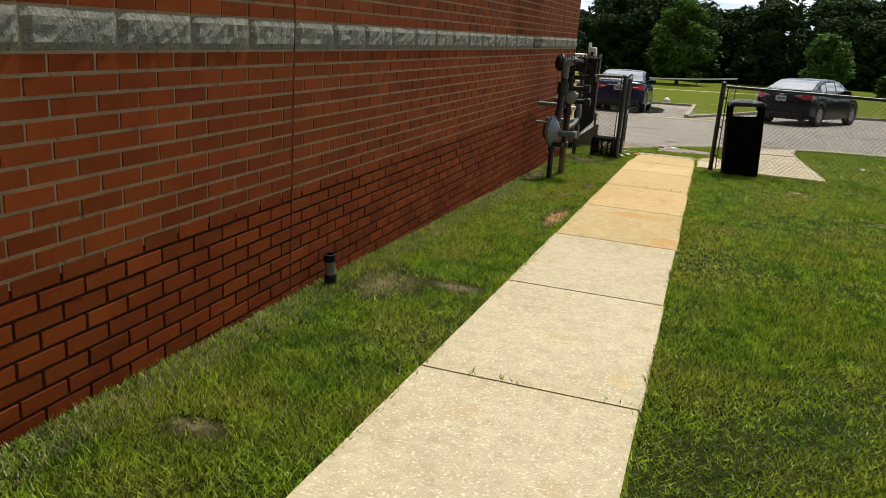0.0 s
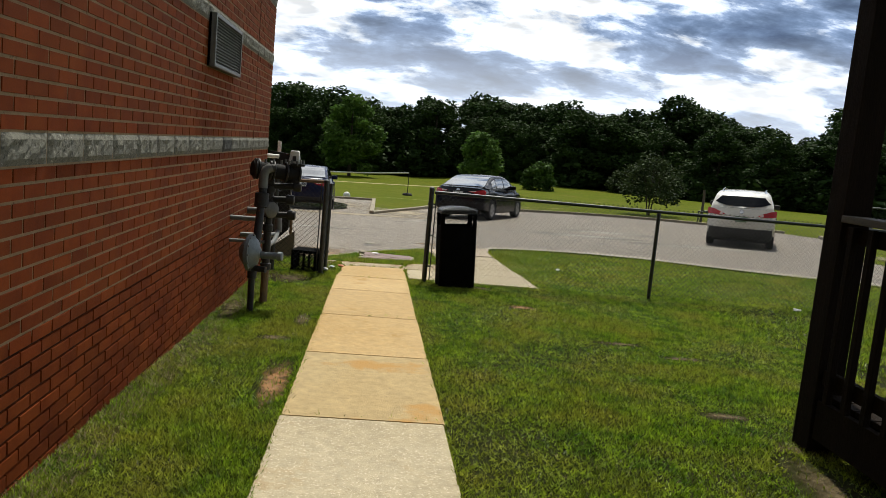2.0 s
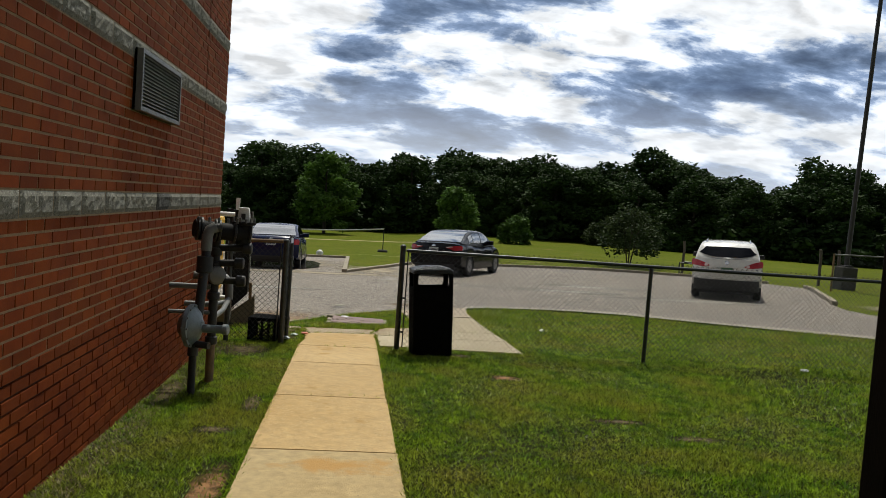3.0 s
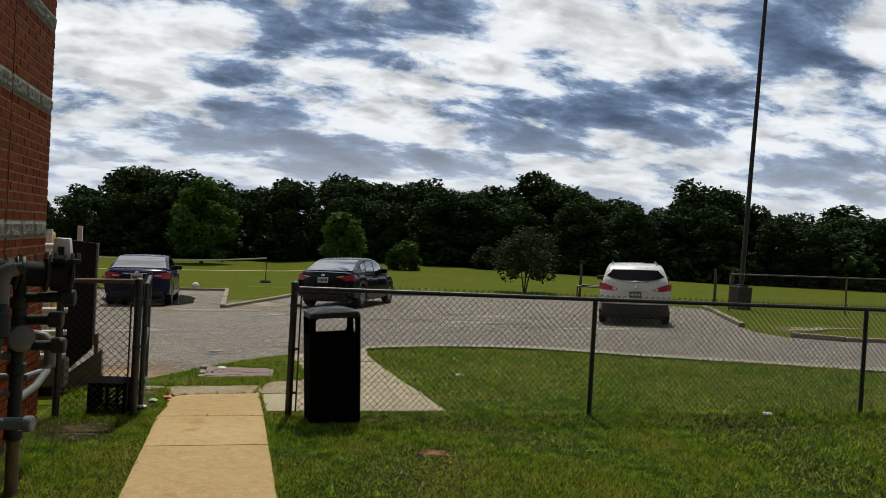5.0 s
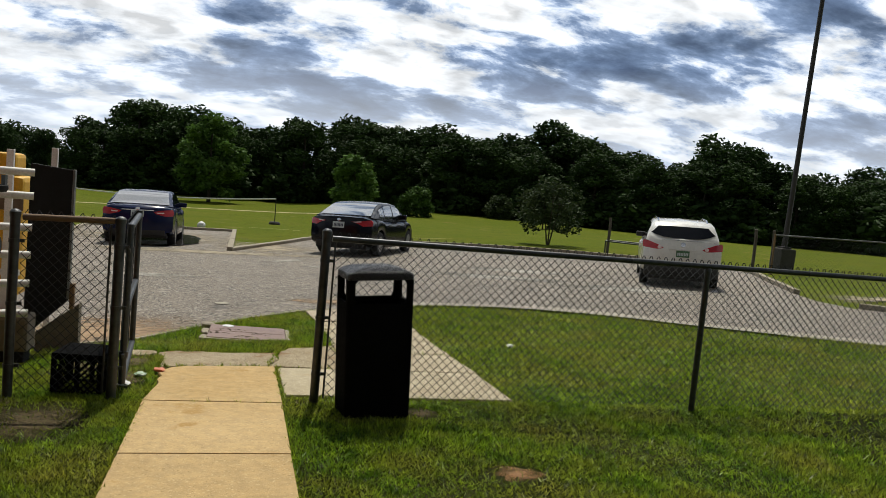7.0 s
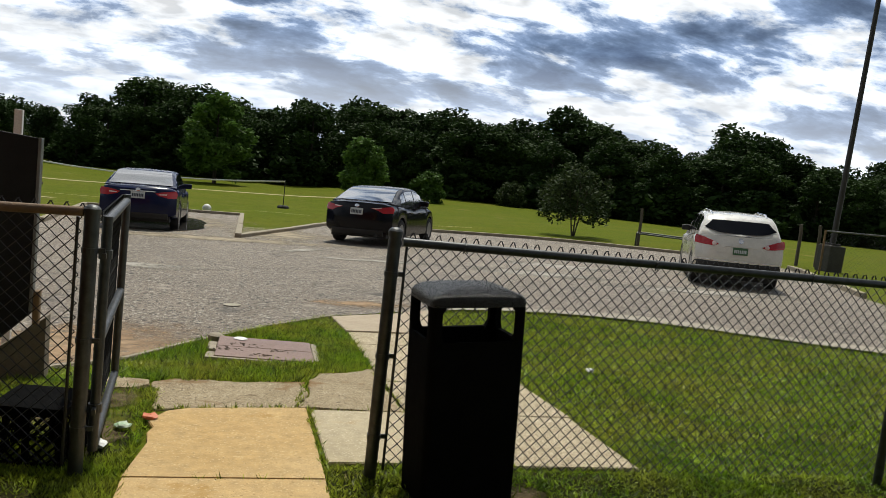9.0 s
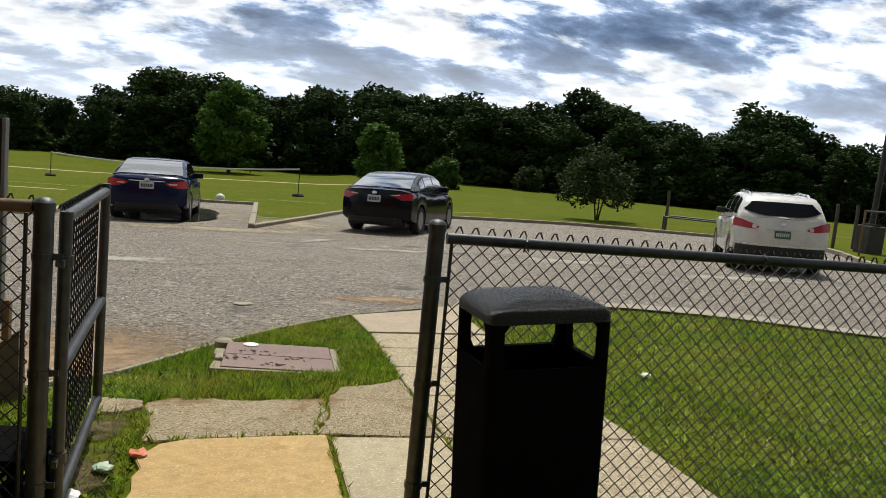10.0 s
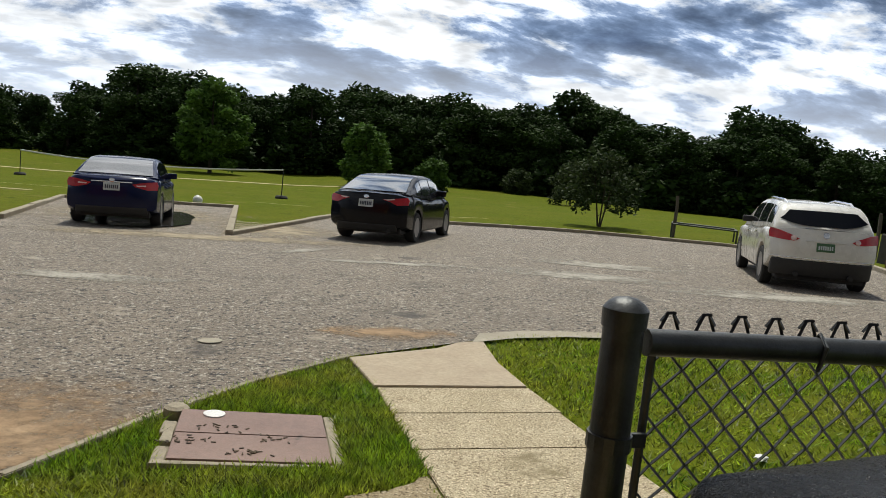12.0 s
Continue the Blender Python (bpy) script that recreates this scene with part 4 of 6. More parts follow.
def loft(rows, mirror=True, close_ends=True):
    """Skins rings of half-section points, mirrored in x."""
    bm = bmesh.new()
    full = []
    for r in rows:
        ring = [bm.verts.new(p) for p in r] + [bm.verts.new((-p[0], p[1], p[2])) for p in r[::-1]]
        full.append(ring)
    n = len(full[0])
    for a, b in zip(full, full[1:]):
        for k in range(n):
            q = (a[k], a[(k + 1) % n], b[(k + 1) % n], b[k])
            try:
                bm.faces.new(q)
            except ValueError:
                pass
    if close_ends:
        bm.faces.new(full[-1][::-1])
        # a fine grid closes the tail
        half = rows[0]
        steps = 14
        lines = [[bm.verts.new((p[0] * (1 - 2 * i / steps), p[1], p[2])) for i in range(steps + 1)] for p in half if p[0] > 1e-6]
        for a, b in zip(lines, lines[1:]):
            for i in range(steps):
                bm.faces.new((a[i], a[i + 1], b[i + 1], b[i]))
    bmesh.ops.remove_doubles(bm, verts=bm.verts[:], dist=0.0005)
    bmesh.ops.recalc_face_normals(bm, faces=bm.faces[:])
    return bm


def car(kind, m, paint, spec, label, light_label):
    """A car that points along +y. spec: its measures and outline curves."""
    top = empty(kind, m, label, "car")
    L, W, R = spec["length"], spec["width"], spec["wheel"]
    ya, yf = spec["rear_axle"], spec["front_axle"]
    y0, y1 = -L / 2, L / 2
    hw = W / 2
    ys = sorted(set([y0 + (y1 - y0) * i / 70 for i in range(71)] + [a + s * R * 1.14 * q for a in (ya, yf) for s in (-1, 1) for q in (1.0, 0.98, 0.93, 0.85, 0.7, 0.5, 0.25)]))

    def bottom(y):
        z = crv(spec["sill"], y)
        for a in (ya, yf):
            d = abs(y - a)
            if d < R * 1.14:
                z = max(z, R + math.sqrt((R * 1.14) ** 2 - d * d))
        return z

    rows = []
    for y in ys:
        zt, k = crv(spec["top"], y), crv(spec["plan"], y)
        zb = min(bottom(y), zt - 0.12)
        h = zt - zb
        w = hw * k
        rows.append([(0.0, y, zb), (w * 0.88, y, zb), (w * 0.985, y, zb + 0.06 * h), (w * 0.995, y, zb + 0.2 * h), (w, y, zb + 0.35 * h), (w, y, zb + 0.5 * h), (w * 0.995, y, zb + 0.62 * h), (w * 0.985, y, zb + 0.74 * h), (w * 0.965, y, zb + 0.84 * h),
                     (w * 0.90, y, zb + 0.95 * h), (w * 0.72, y, zt), (0.0, y, zt + 0.015)])
    WARP.update(y0=y0, hw=hw, bow=spec["bow"], bulge=spec["bulge"])
    part("body", bend(loft(rows)), paint, top, smooth=True)
    # cabin
    c0, c1 = spec["cabin"]
    cy = [c0 + (c1 - c0) * i / 40 for i in range(41)]
    rows = []
    for y in cy:
        zr, zb = crv(spec["roof"], y), crv(spec["top"], y) - 0.03
        zr = max(zr, zb + 0.03)
        h = zr - zb
        k = crv(spec["plan"], y)
        wb = hw * k * 0.93
        wt = wb - 0.24 * h * (spec.get("tumble", 1.0)) - 0.02
        rows.append([(0.0, y, zb), (wb, y, zb), (wb + (wt - wb) * 0.5 + 0.012, y, zb + h * 0.5), (wt + 0.01, y, zb + h * 0.86), (wt - 0.035, y, zb + h * 0.96), (wt - 0.12, y, zr), (0.0, y, zr + 0.02)])
    part("cabin", bend(loft(rows)), paint, top, smooth=True)

    def cab(y, f):
        """A point on the side of the cabin at y, f of the way up."""
        zr, zb = crv(spec["roof"], y), crv(spec["top"], y) - 0.03
        h = zr - zb
        wb = hw * crv(spec["plan"], y) * 0.93
        wt = wb - 0.24 * h * spec.get("tumble", 1.0) - 0.02
        if f < 0.5:
            x = wb + ((wt - wb) * 0.5 + 0.012) * f / 0.5
        else:
            mid = wb + (wt - wb) * 0.5 + 0.012
            x = mid + (wt + 0.01 - mid) * (f - 0.5) / 0.36
        return x, zb + h * f

    for side in (-1, 1):
        for a, b in spec["side_windows"]:
            bm = bmesh.new()
            n = 6
            lo, hi, ml = [], [], []
            for i in range(n + 1):
                y = a + (b - a) * i / n
                for lst, f in ((lo, 0.17), (ml, 0.5), (hi, 0.84)):
                    yy = y
                    x, z = cab(yy, f)
                    lst.append(bm.verts.new((side * (x + 0.006), yy, z)))
            for A, B in ((lo, ml), (ml, hi)):
                for i in range(n):
                    bm.faces.new((A[i], A[i + 1], B[i + 1], B[i]) if side > 0 else (A[i], B[i], B[i + 1], A[i + 1]))
            part("side_window", bend(bm), M_glass, top, smooth=True)
        # mirror, door handles
        bm = bmesh.new()
        my = spec["mirror"]
        x, z = cab(my, 0.14)
        box(bm, x - 0.02, x + 0.20, my - 0.06, my + 0.05, z + 0.0, z + 0.14, 0.03)
        if side < 0:
            bmesh.ops.scale(bm, vec=(-1, 1, 1), verts=bm.verts)
            bmesh.ops.reverse_faces(bm, faces=bm.faces[:])
        part("wing_mirror", bm, spec.get("mirror_mat", paint), top, smooth=True)
        for hy in spec["handles"]:
            bm = bmesh.new()
            zt = crv(spec["top"], hy)
            xx = hw * crv(spec["plan"], hy)
            box(bm, xx * 0.985 - 0.01, xx * 0.985 + 0.025, hy - 0.1, hy + 0.1, zt - 0.16, zt - 0.13, 0.008)
            if side < 0:
                bmesh.ops.scale(bm, vec=(-1, 1, 1), verts=bm.verts)
                bmesh.ops.reverse_faces(bm, faces=bm.faces[:])
            part("door_handle", bm, spec.get("handle_mat", paint), top)
        for ay in (ya, yf):
            wheel(top, side * (hw - 0.115), ay, R, side, spokes=spec.get("spokes", 10))
    # rear and front screens
    for key, nm in (("rear_screen", "rear_window"), ("front_screen", "windscreen")):
        (ya_, fa), (yb_, fb) = spec[key]
        bm = bmesh.new()
        n, mrows = 10, 6
        grid = []
        for j in range(mrows + 1):
            t = j / mrows
            y = ya_ + (yb_ - ya_) * t
            zr = crv(spec["roof"], y) + 0.012
            zb = crv(spec["top"], y) - 0.03
            h = zr - zb
            wb = hw * crv(spec["plan"], y) * 0.93
            wt = wb - 0.24 * h * spec.get("tumble", 1.0) - 0.02
            f = fa + (fb - fa) * t
            row = []
            for i in range(n + 1):
                u = -1 + 2 * i / n
                x = u * (wt - 0.075) * f
                yy, zz = y, zr
                if nm == "rear_window" and "rear_glass" in spec:
                    # lower corners swept up in a curve
                    yy = y + (yb_ - ya_) * 0.38 * abs(u) ** 3.5 * (1 - t) ** 1.5
                    zz = crv(spec["roof"], yy) + 0.012
                row.append(bm.verts.new((x, yy, zz + 0.011 + 0.006 * (1 - u * u))))
            grid.append(row)
        for j in range(mrows):
            for i in range(n):
                bm.faces.new((grid[j][i], grid[j][i + 1], grid[j + 1][i + 1], grid[j + 1][i]))
        bm.normal_update()
        part(nm, bend(bm), spec.get("rear_glass", M_glass) if nm == "rear_window" else M_glass, top, smooth=True)
    # under the body
    bm = bmesh.new()
    box(bm, -hw * 0.80, hw * 0.80, y0 + 0.25, y1 - 0.3, 0.2, R * 1.9)
    part("underbody", bm, M_trim, top)
    spec["rear"](top, paint, y0, hw)
    return top


def seg_x(bm):
    """Cuts a mesh across so that it can bend."""
    for k in range(-9, 10):
        bmesh.ops.bisect_plane(bm, geom=bm.verts[:] + bm.edges[:] + bm.faces[:], plane_co=(k * 0.1, 0, 0), plane_no=(1, 0, 0))
    return bm


def poly_lamp(parent, name, pts, y, depth, mat, side, wrap=0.0, hw=1.0, label=""):
    """A lamp outlined by (x, z) points, lying on the rounded tail."""
    bm = bmesh.new()
    bm.faces.new([bm.verts.new((side * x, y - 0.014, z)) for x, z in pts])
    for k in range(1, 18):
        bmesh.ops.bisect_plane(bm, geom=bm.verts[:] + bm.edges[:] + bm.faces[:], plane_co=(side * k * 0.06, 0, 0), plane_no=(1, 0, 0))
    r = bmesh.ops.extrude_face_region(bm, geom=bm.faces[:])
    for v in r["geom"]:
        if isinstance(v, bmesh.types.BMVert):
            v.co.y += 0.05
    bmesh.ops.recalc_face_normals(bm, faces=bm.faces[:])
    return part(name, bend(bm), mat, parent, label)


def plate(parent, y, z, w=0.32, h=0.16, mat=None, bars=None):
    bm = bmesh.new()
    box(bm, -w / 2, w / 2, y - 0.02, y - 0.005, z - h / 2, z + h / 2, 0.004)
    p = part("licence_plate", bend(bm), mat or M_plate, parent, "licence plate with unreadable characters")
    bm = bmesh.new()
    for i in range(7):
        x = -w * 0.36 + i * w * 0.12
        box(bm, x - w * 0.04, x + w * 0.04, y - 0.0225, y - 0.019, z - h * 0.26, z + h * 0.2)
    part("plate_characters", bend(bm), bars or M_plate_dark, p)


def badge(parent, y, z, rx=0.055, rz=0.042):
    bm = bmesh.new()
    m = Matrix.Translation((0, y - 0.008, z)) @ Matrix.Rotation(radians(90), 4, "X") @ Matrix.Diagonal((rx, rz, 1, 1))
    lathe(bm, [(0.72, -0.01), (1.0, -0.01), (1.0, 0.01), (0.72, 0.012)], 24, m)
    bmesh.ops.recalc_face_normals(bm, faces=bm.faces[:])
    part("badge", bend(bm), M_chrome, parent)


def rear_navy(top, paint, y0, hw):
    for s in (-1, 1):
        poly_lamp(top, "tail_light", [(0.40, 0.90), (0.60, 0.945), (0.86, 0.975), (0.895, 0.90), (0.88, 0.80), (0.70, 0.79), (0.47, 0.845)], y0 - 0.0, 0.26, M_tail, s, 0.55, 0.9, "red tail light wrapping the corner")
        poly_lamp(top, "reversing_lens", [(0.47, 0.885), (0.66, 0.895), (0.66, 0.865), (0.50, 0.862)], y0 - 0.006, 0.20, M_tail_clear, s, 0.55, 0.9)
    bm = bmesh.new()
    box(bm, -0.40, 0.40, y0 - 0.012, y0 + 0.02, 0.925, 0.95, 0.006)
    part("chrome_strip", bend(seg_x(bm)), M_chrome, top, "chrome strip over the plate")
    badge(top, y0 - 0.006, 0.975)
    plate(top, y0, 0.84)
    bm = bmesh.new()
    box(bm, -0.70, 0.70, y0 - 0.02, y0 + 0.1, 0.26, 0.42, 0.03)
    part("bumper_insert", bend(seg_x(bm)), M_trim, top)


def rear_black(top, paint, y0, hw):
    for s in (-1, 1):
        poly_lamp(top, "tail_light", [(0.36, 0.925), (0.62, 0.955), (0.83, 0.985), (0.875, 0.93), (0.86, 0.83), (0.66, 0.81), (0.52, 0.88)], y0 - 0.0, 0.26, M_tail, s, 0.55, 0.88, "red tail light wrapping the corner")
        poly_lamp(top, "reversing_lens", [(0.38, 0.925), (0.60, 0.95), (0.60, 0.928), (0.46, 0.908)], y0 - 0.006, 0.20, M_tail_clear, s, 0.55, 0.88)
    badge(top, y0 - 0.006, 0.97, 0.06, 0.042)
    plate(top, y0, 0.83)
    bm = bmesh.new()
    box(bm, -0.66, 0.66, y0 - 0.02, y0 + 0.1, 0.25, 0.40, 0.03)
    part("bumper_insert", bend(seg_x(bm)), M_trim, top)
    bm = bmesh.new()
    tube(bm, [(0.52, y0 - 0.03, 0.27), (0.52, y0 + 0.3, 0.27)], 0.035, 12)
    part("exhaust", bm, M_trim, top)


def rear_suv(top, paint, y0, hw):
    for s in (-1, 1):
        poly_lamp(top, "tail_light", [(0.46, 1.00), (0.60, 1.07), (0.80, 1.14), (0.955, 1.17), (0.975, 1.10), (0.965, 0.99), (0.74, 0.965), (0.56, 0.955)], y0 + 0.0, 0.30, M_tail, s, 0.58, 0.99, "red tail light wrapping the corner")
        bm = bmesh.new()
        lathe(bm, [(0.05, 0.0), (0.05, 0.02), (0.03, 0.03), (0, 0.032)], 16, Matrix.Translation((s * 0.565, y0 - 0.008, 1.01)) @ Matrix.Rotation(radians(90), 4, "X"))
        part("reversing_lens", bend(bm), M_tail_clear, top)
        bm = bmesh.new()
        tube(bm, [(s * 0.60, -1.75, 1.645), (s * 0.61, -1.45, 1.72), (s * 0.62, -0.2, 1.755), (s * 0.60, 0.45, 1.69)], 0.022, 8)
        part("roof_rail", bm, M_chrome, top, "pale metal roof rail")
    badge(top, y0 - 0.006, 1.10, 0.06, 0.06)
    plate(top, y0, 0.87, mat=M_plate_green, bars=M_plate)
    bm = bmesh.new()
    box(bm, -0.34, 0.34, y0 - 0.02, y0 + 0.02, 0.965, 0.985, 0.006)
    part("tailgate_trim", bend(seg_x(bm)), paint, top)
    bm = bmesh.new()
    box(bm, -0.90, 0.90, y0 - 0.012, y0 + 0.3, 0.28, 0.62, 0.05, seg=3)
    part("bumper_cladding", bend(seg_x(bm)), M_trim, top, "black lower bumper cladding", smooth=True)
    bm = bmesh.new()
    box(bm, -0.93, 0.93, y0 - 0.016, y0 + 0.05, 0.625, 0.645, 0.006)
    part("chrome_strip", bend(seg_x(bm)), M_chrome, top)
    for s in (-1, 1):
        bm = bmesh.new()
        tube(bm, [(s * 0.48, y0 - 0.03, 0.33), (s * 0.48, y0 + 0.3, 0.33)], 0.045, 12)
        part("exhaust", bm, M_trim, top)


SEDAN = dict(length=4.75, width=1.83, wheel=0.33, rear_axle=-1.36, front_axle=1.42,
             sill=[(-2.38, 0.36), (-2.0, 0.27), (-1.0, 0.20), (1.2, 0.20), (2.0, 0.22), (2.38, 0.30)],
             top=[(-2.38, 0.96), (-2.30, 1.04), (-1.9, 1.06), (-1.2, 1.0), (0.0, 0.96), (0.9, 0.97), (1.5, 0.90), (2.1, 0.76), (2.38, 0.58)],
             plan=[(-2.38, 0.965), (-2.2, 0.975), (-1.9, 0.985), (-1.0, 1.0), (1.2, 1.0), (1.9, 0.94), (2.2, 0.82), (2.38, 0.60)],
             cabin=(-2.0, 1.35), roof=[(-2.0, 1.04), (-1.75, 1.12), (-1.1, 1.36), (-0.7, 1.44), (-0.1, 1.46), (0.4, 1.41), (0.9, 1.20), (1.35, 0.95)],
             side_windows=[(-1.28, -0.92), (-0.86, -0.14), (-0.06, 0.62)], rear_screen=((-1.9, 1.02), (-0.98, 0.98)), front_screen=((1.22, 1.0), (0.42, 0.98)),
             mirror=0.62, handles=(-0.55, 0.30), tumble=1.0, bow=0.26, bulge=0.60)
COMPACT = dict(SEDAN)
COMPACT.update(length=4.62, width=1.776, rear_axle=-1.32, front_axle=1.38, spokes=10)
SUV = dict(length=5.05, width=1.95, wheel=0.385, rear_axle=-1.50, front_axle=1.52,
           sill=[(-2.55, 0.62), (-2.2, 0.42), (-1.4, 0.28), (1.5, 0.28), (2.2, 0.32), (2.55, 0.42)],
           top=[(-2.55, 1.19), (-2.45, 1.20), (-1.6, 1.19), (0.0, 1.12), (1.0, 1.10), (1.6, 1.04), (2.2, 0.92), (2.55, 0.70)],
           plan=[(-2.55, 0.97), (-2.46, 0.975), (-2.2, 0.99), (-1.2, 1.0), (1.4, 1.0), (2.1, 0.94), (2.4, 0.82), (2.55, 0.64)],
           cabin=(-2.50, 1.45), roof=[(-2.50, 1.19), (-2.36, 1.34), (-2.08, 1.57), (-1.8, 1.655), (-1.2, 1.70), (-0.2, 1.72), (0.35, 1.68), (0.9, 1.45), (1.45, 1.08)],
           side_windows=[(-2.0, -1.38), (-1.28, -0.38), (-0.28, 0.55)], rear_screen=((-2.47, 1.02), (-2.17, 0.86)), front_screen=((1.3, 1.0), (0.42, 0.98)),
           mirror=0.55, handles=(-0.75, 0.2), tumble=1.05, mirror_mat=M_trim, handle_mat=M_chrome, spokes=9, bow=0.28, bulge=0.66, rear_glass=M_glass_dark)


def car_pose(x, y, yaw):
    z = gz(x, y) + 0.02
    c, s = math.cos(radians(yaw)), math.sin(radians(yaw))
    fwd = (gz(x - s * 1.5, y + c * 1.5) - gz(x + s * 1.5, y - c * 1.5)) / 3
    side = (gz(x + c, y + s) - gz(x - c, y - s)) / 2
    return Matrix.Translation((x, y, z)) @ Matrix.Rotation(radians(yaw), 4, "Z") @ Matrix.Rotation(math.atan(fwd), 4, "X") @ Matrix.Rotation(-math.atan(side), 4, "Y")


def rear_at(x, y, yaw, back):
    """The pose of a car whose rear axle's middle is at (x, y)."""
    return car_pose(x - math.sin(radians(yaw)) * back, y + math.cos(radians(yaw)) * back, yaw)


SEDAN["rear"], COMPACT["rear"], SUV["rear"] = rear_navy, rear_black, rear_suv
car("saloon_car", rear_at(-2.42, 28.25, 0, 1.30) @ Matrix.Scale(0.96, 4), M_car_navy, SEDAN, "dark blue saloon car parked nose-in, standing in a puddle", "")
car("saloon_car", rear_at(3.08, 27.8, -28, 1.32), M_car_black, COMPACT, "black compact saloon car parked nose-in to the kerb", "")
car("sport_utility_car", rear_at(10.12, 22.62, -27, 1.35) @ Matrix.Scale(0.90, 4), M_car_white, SUV, "pearl-white sport utility car with red tail lights, parked nose-in", "")


# ---- trees ----
def leaf_cloud(blobs, count, size, seed):
    """Small leaf clumps, each a bent pair of leaves, scattered through the blobs (x, y, z, rx, ry, rz), denser outwards."""
    rng = np.random.default_rng(seed)
    vol = np.array([b[3] * b[4] * b[5] for b in blobs]) ** 0.67
    pick = rng.choice(len(blobs), count, p=vol / vol.sum())
    B = np.array(blobs)[pick]
    d = rng.normal(size=(count, 3))
    d /= np.linalg.norm(d, axis=1)[:, None]
    rad = rng.uniform(0.35, 1.0, count) ** 0.5 * rng.uniform(0.85, 1.12, count)
    c = B[:, :3] + d * rad[:, None] * B[:, 3:]
    a = rng.normal(size=(count, 3))
    a[:, 2] *= 0.5
    a /= np.linalg.norm(a, axis=1)[:, None]
    b = np.cross(a, d + rng.normal(size=(count, 3)) * 0.7)
    b /= np.linalg.norm(b, axis=1)[:, None] + 1e-9
    s = (size * rng.uniform(0.55, 1.35, count))[:, None]
    nrm = np.cross(a, b)
    p0, p1 = c - a * s, c + a * s
    q0, q1 = c + b * s * 0.55 + nrm * s * 0.2, c - b * s * 0.55 + nrm * s * 0.2
    V = np.stack([p0, q0, p1, q1], 1).reshape(-1, 3)
    F = np.arange(count * 4).reshape(-1, 4)
    tri = np.concatenate([F[:, [0, 1, 2]], F[:, [0, 2, 3]]])
    return V, tri


def fast_mesh(name, V, F, mat):
    me = bpy.data.meshes.new(name)
    n = F.shape[1]
    me.vertices.add(len(V))
    me.vertices.foreach_set("co", np.ascontiguousarray(V, dtype=np.float32).ravel())
    me.loops.add(F.size)
    me.loops.foreach_set("vertex_index", np.ascontiguousarray(F, dtype=np.int32).ravel())
    me.polygons.add(len(F))
    me.polygons.foreach_set("loop_start", np.arange(0, F.size, n, dtype=np.int32))
    me.materials.append(mat)
    me.update(calc_edges=True)
    return me


def tree(name, h, spread, seed, mat, label, leaves=4200, size=0.34, trunk_share=0.22, stems=1, low=0.2):
    rnd = random.Random(seed)
    top = empty(name, Matrix(), label, "tree")
    bm = bmesh.new()
    blobs = []
    for s in range(stems):
        lean = Vector((rnd.uniform(-0.2, 0.2), rnd.uniform(-0.2, 0.2), 1)) if stems == 1 else Vector((math.cos(s * 2.2) * 0.4, math.sin(s * 2.2) * 0.4, 1))
        r0 = h * 0.022 / math.sqrt(stems)
        pts = [Vector((0, 0, -0.2)) + Vector((lean.x * h * 0.12 * i / 6 * (1 if stems == 1 else 3), lean.y * h * 0.12 * i / 6 * (1 if stems == 1 else 3), h * 0.78 * i / 6)) for i in range(7)]
        tube(bm, pts, r0, 8, r0 * 0.3)
        for k in range(9 if stems == 1 else 4):
            t = rnd.uniform(trunk_share + 0.05, 0.95)
            i = min(5, int(t * 6))
            p = pts[i].lerp(pts[i + 1], t * 6 - i)
            a = rnd.uniform(0, math.tau)
            out = spread * rnd.uniform(0.45, 0.8) * (1 - 0.45 * t)
            q = p + Vector((math.cos(a) * out, math.sin(a) * out, h * rnd.uniform(0.05, 0.16)))
            tube(bm, [p, p.lerp(q, 0.5) + Vector((0, 0, h * 0.03)), q], r0 * 0.4, 6, r0 * 0.12)
            br = spread * rnd.uniform(0.26, 0.46)
            blobs.append((q.x, q.y, q.z, br, br, br * rnd.uniform(0.65, 0.9)))
    part("trunk", bm, M_bark, top, smooth=True)
    n = 16
    for k in range(n):
        t = k / n
        z = h * (low + (0.93 - low) * t)
        env = spread * (0.55 + 0.55 * math.sin(math.pi * min(1, 0.15 + t * 0.85))) * (1.0 if t < 0.6 else 1.0 - (t - 0.6) * 1.5)
        a = k * 2.4 + rnd.uniform(-0.5, 0.5)
        br = spread * rnd.uniform(0.22, 0.42)
        blobs.append((math.cos(a) * env * 0.62, math.sin(a) * env * 0.62, z, br, br, br * rnd.uniform(0.6, 0.85)))
    V, F = leaf_cloud(blobs, leaves, size, seed)
    me = fast_mesh("crown", V, F, mat)
    ob = new("crown", me)
    ob.parent = top
    return top


# height of the wood's crowns along its edge
WOOD_TOP = [(-40, 7.0), (-24, 7.2), (-17, 8.7), (-8, 11.2), (-3, 9.8), (1.6, 8.1), (7.4, 10.4), (11.5, 9.3), (15.5, 8.7), (21.5, 10.0), (25, 9.1), (31, 9.9), (35, 8.6),
            (41, 7.5), (43.5, 9.8), (46.5, 9.4), (50, 8.0), (55.6, 6.7), (57.6, 7.9), (62, 6.6), (75, 6.2)]


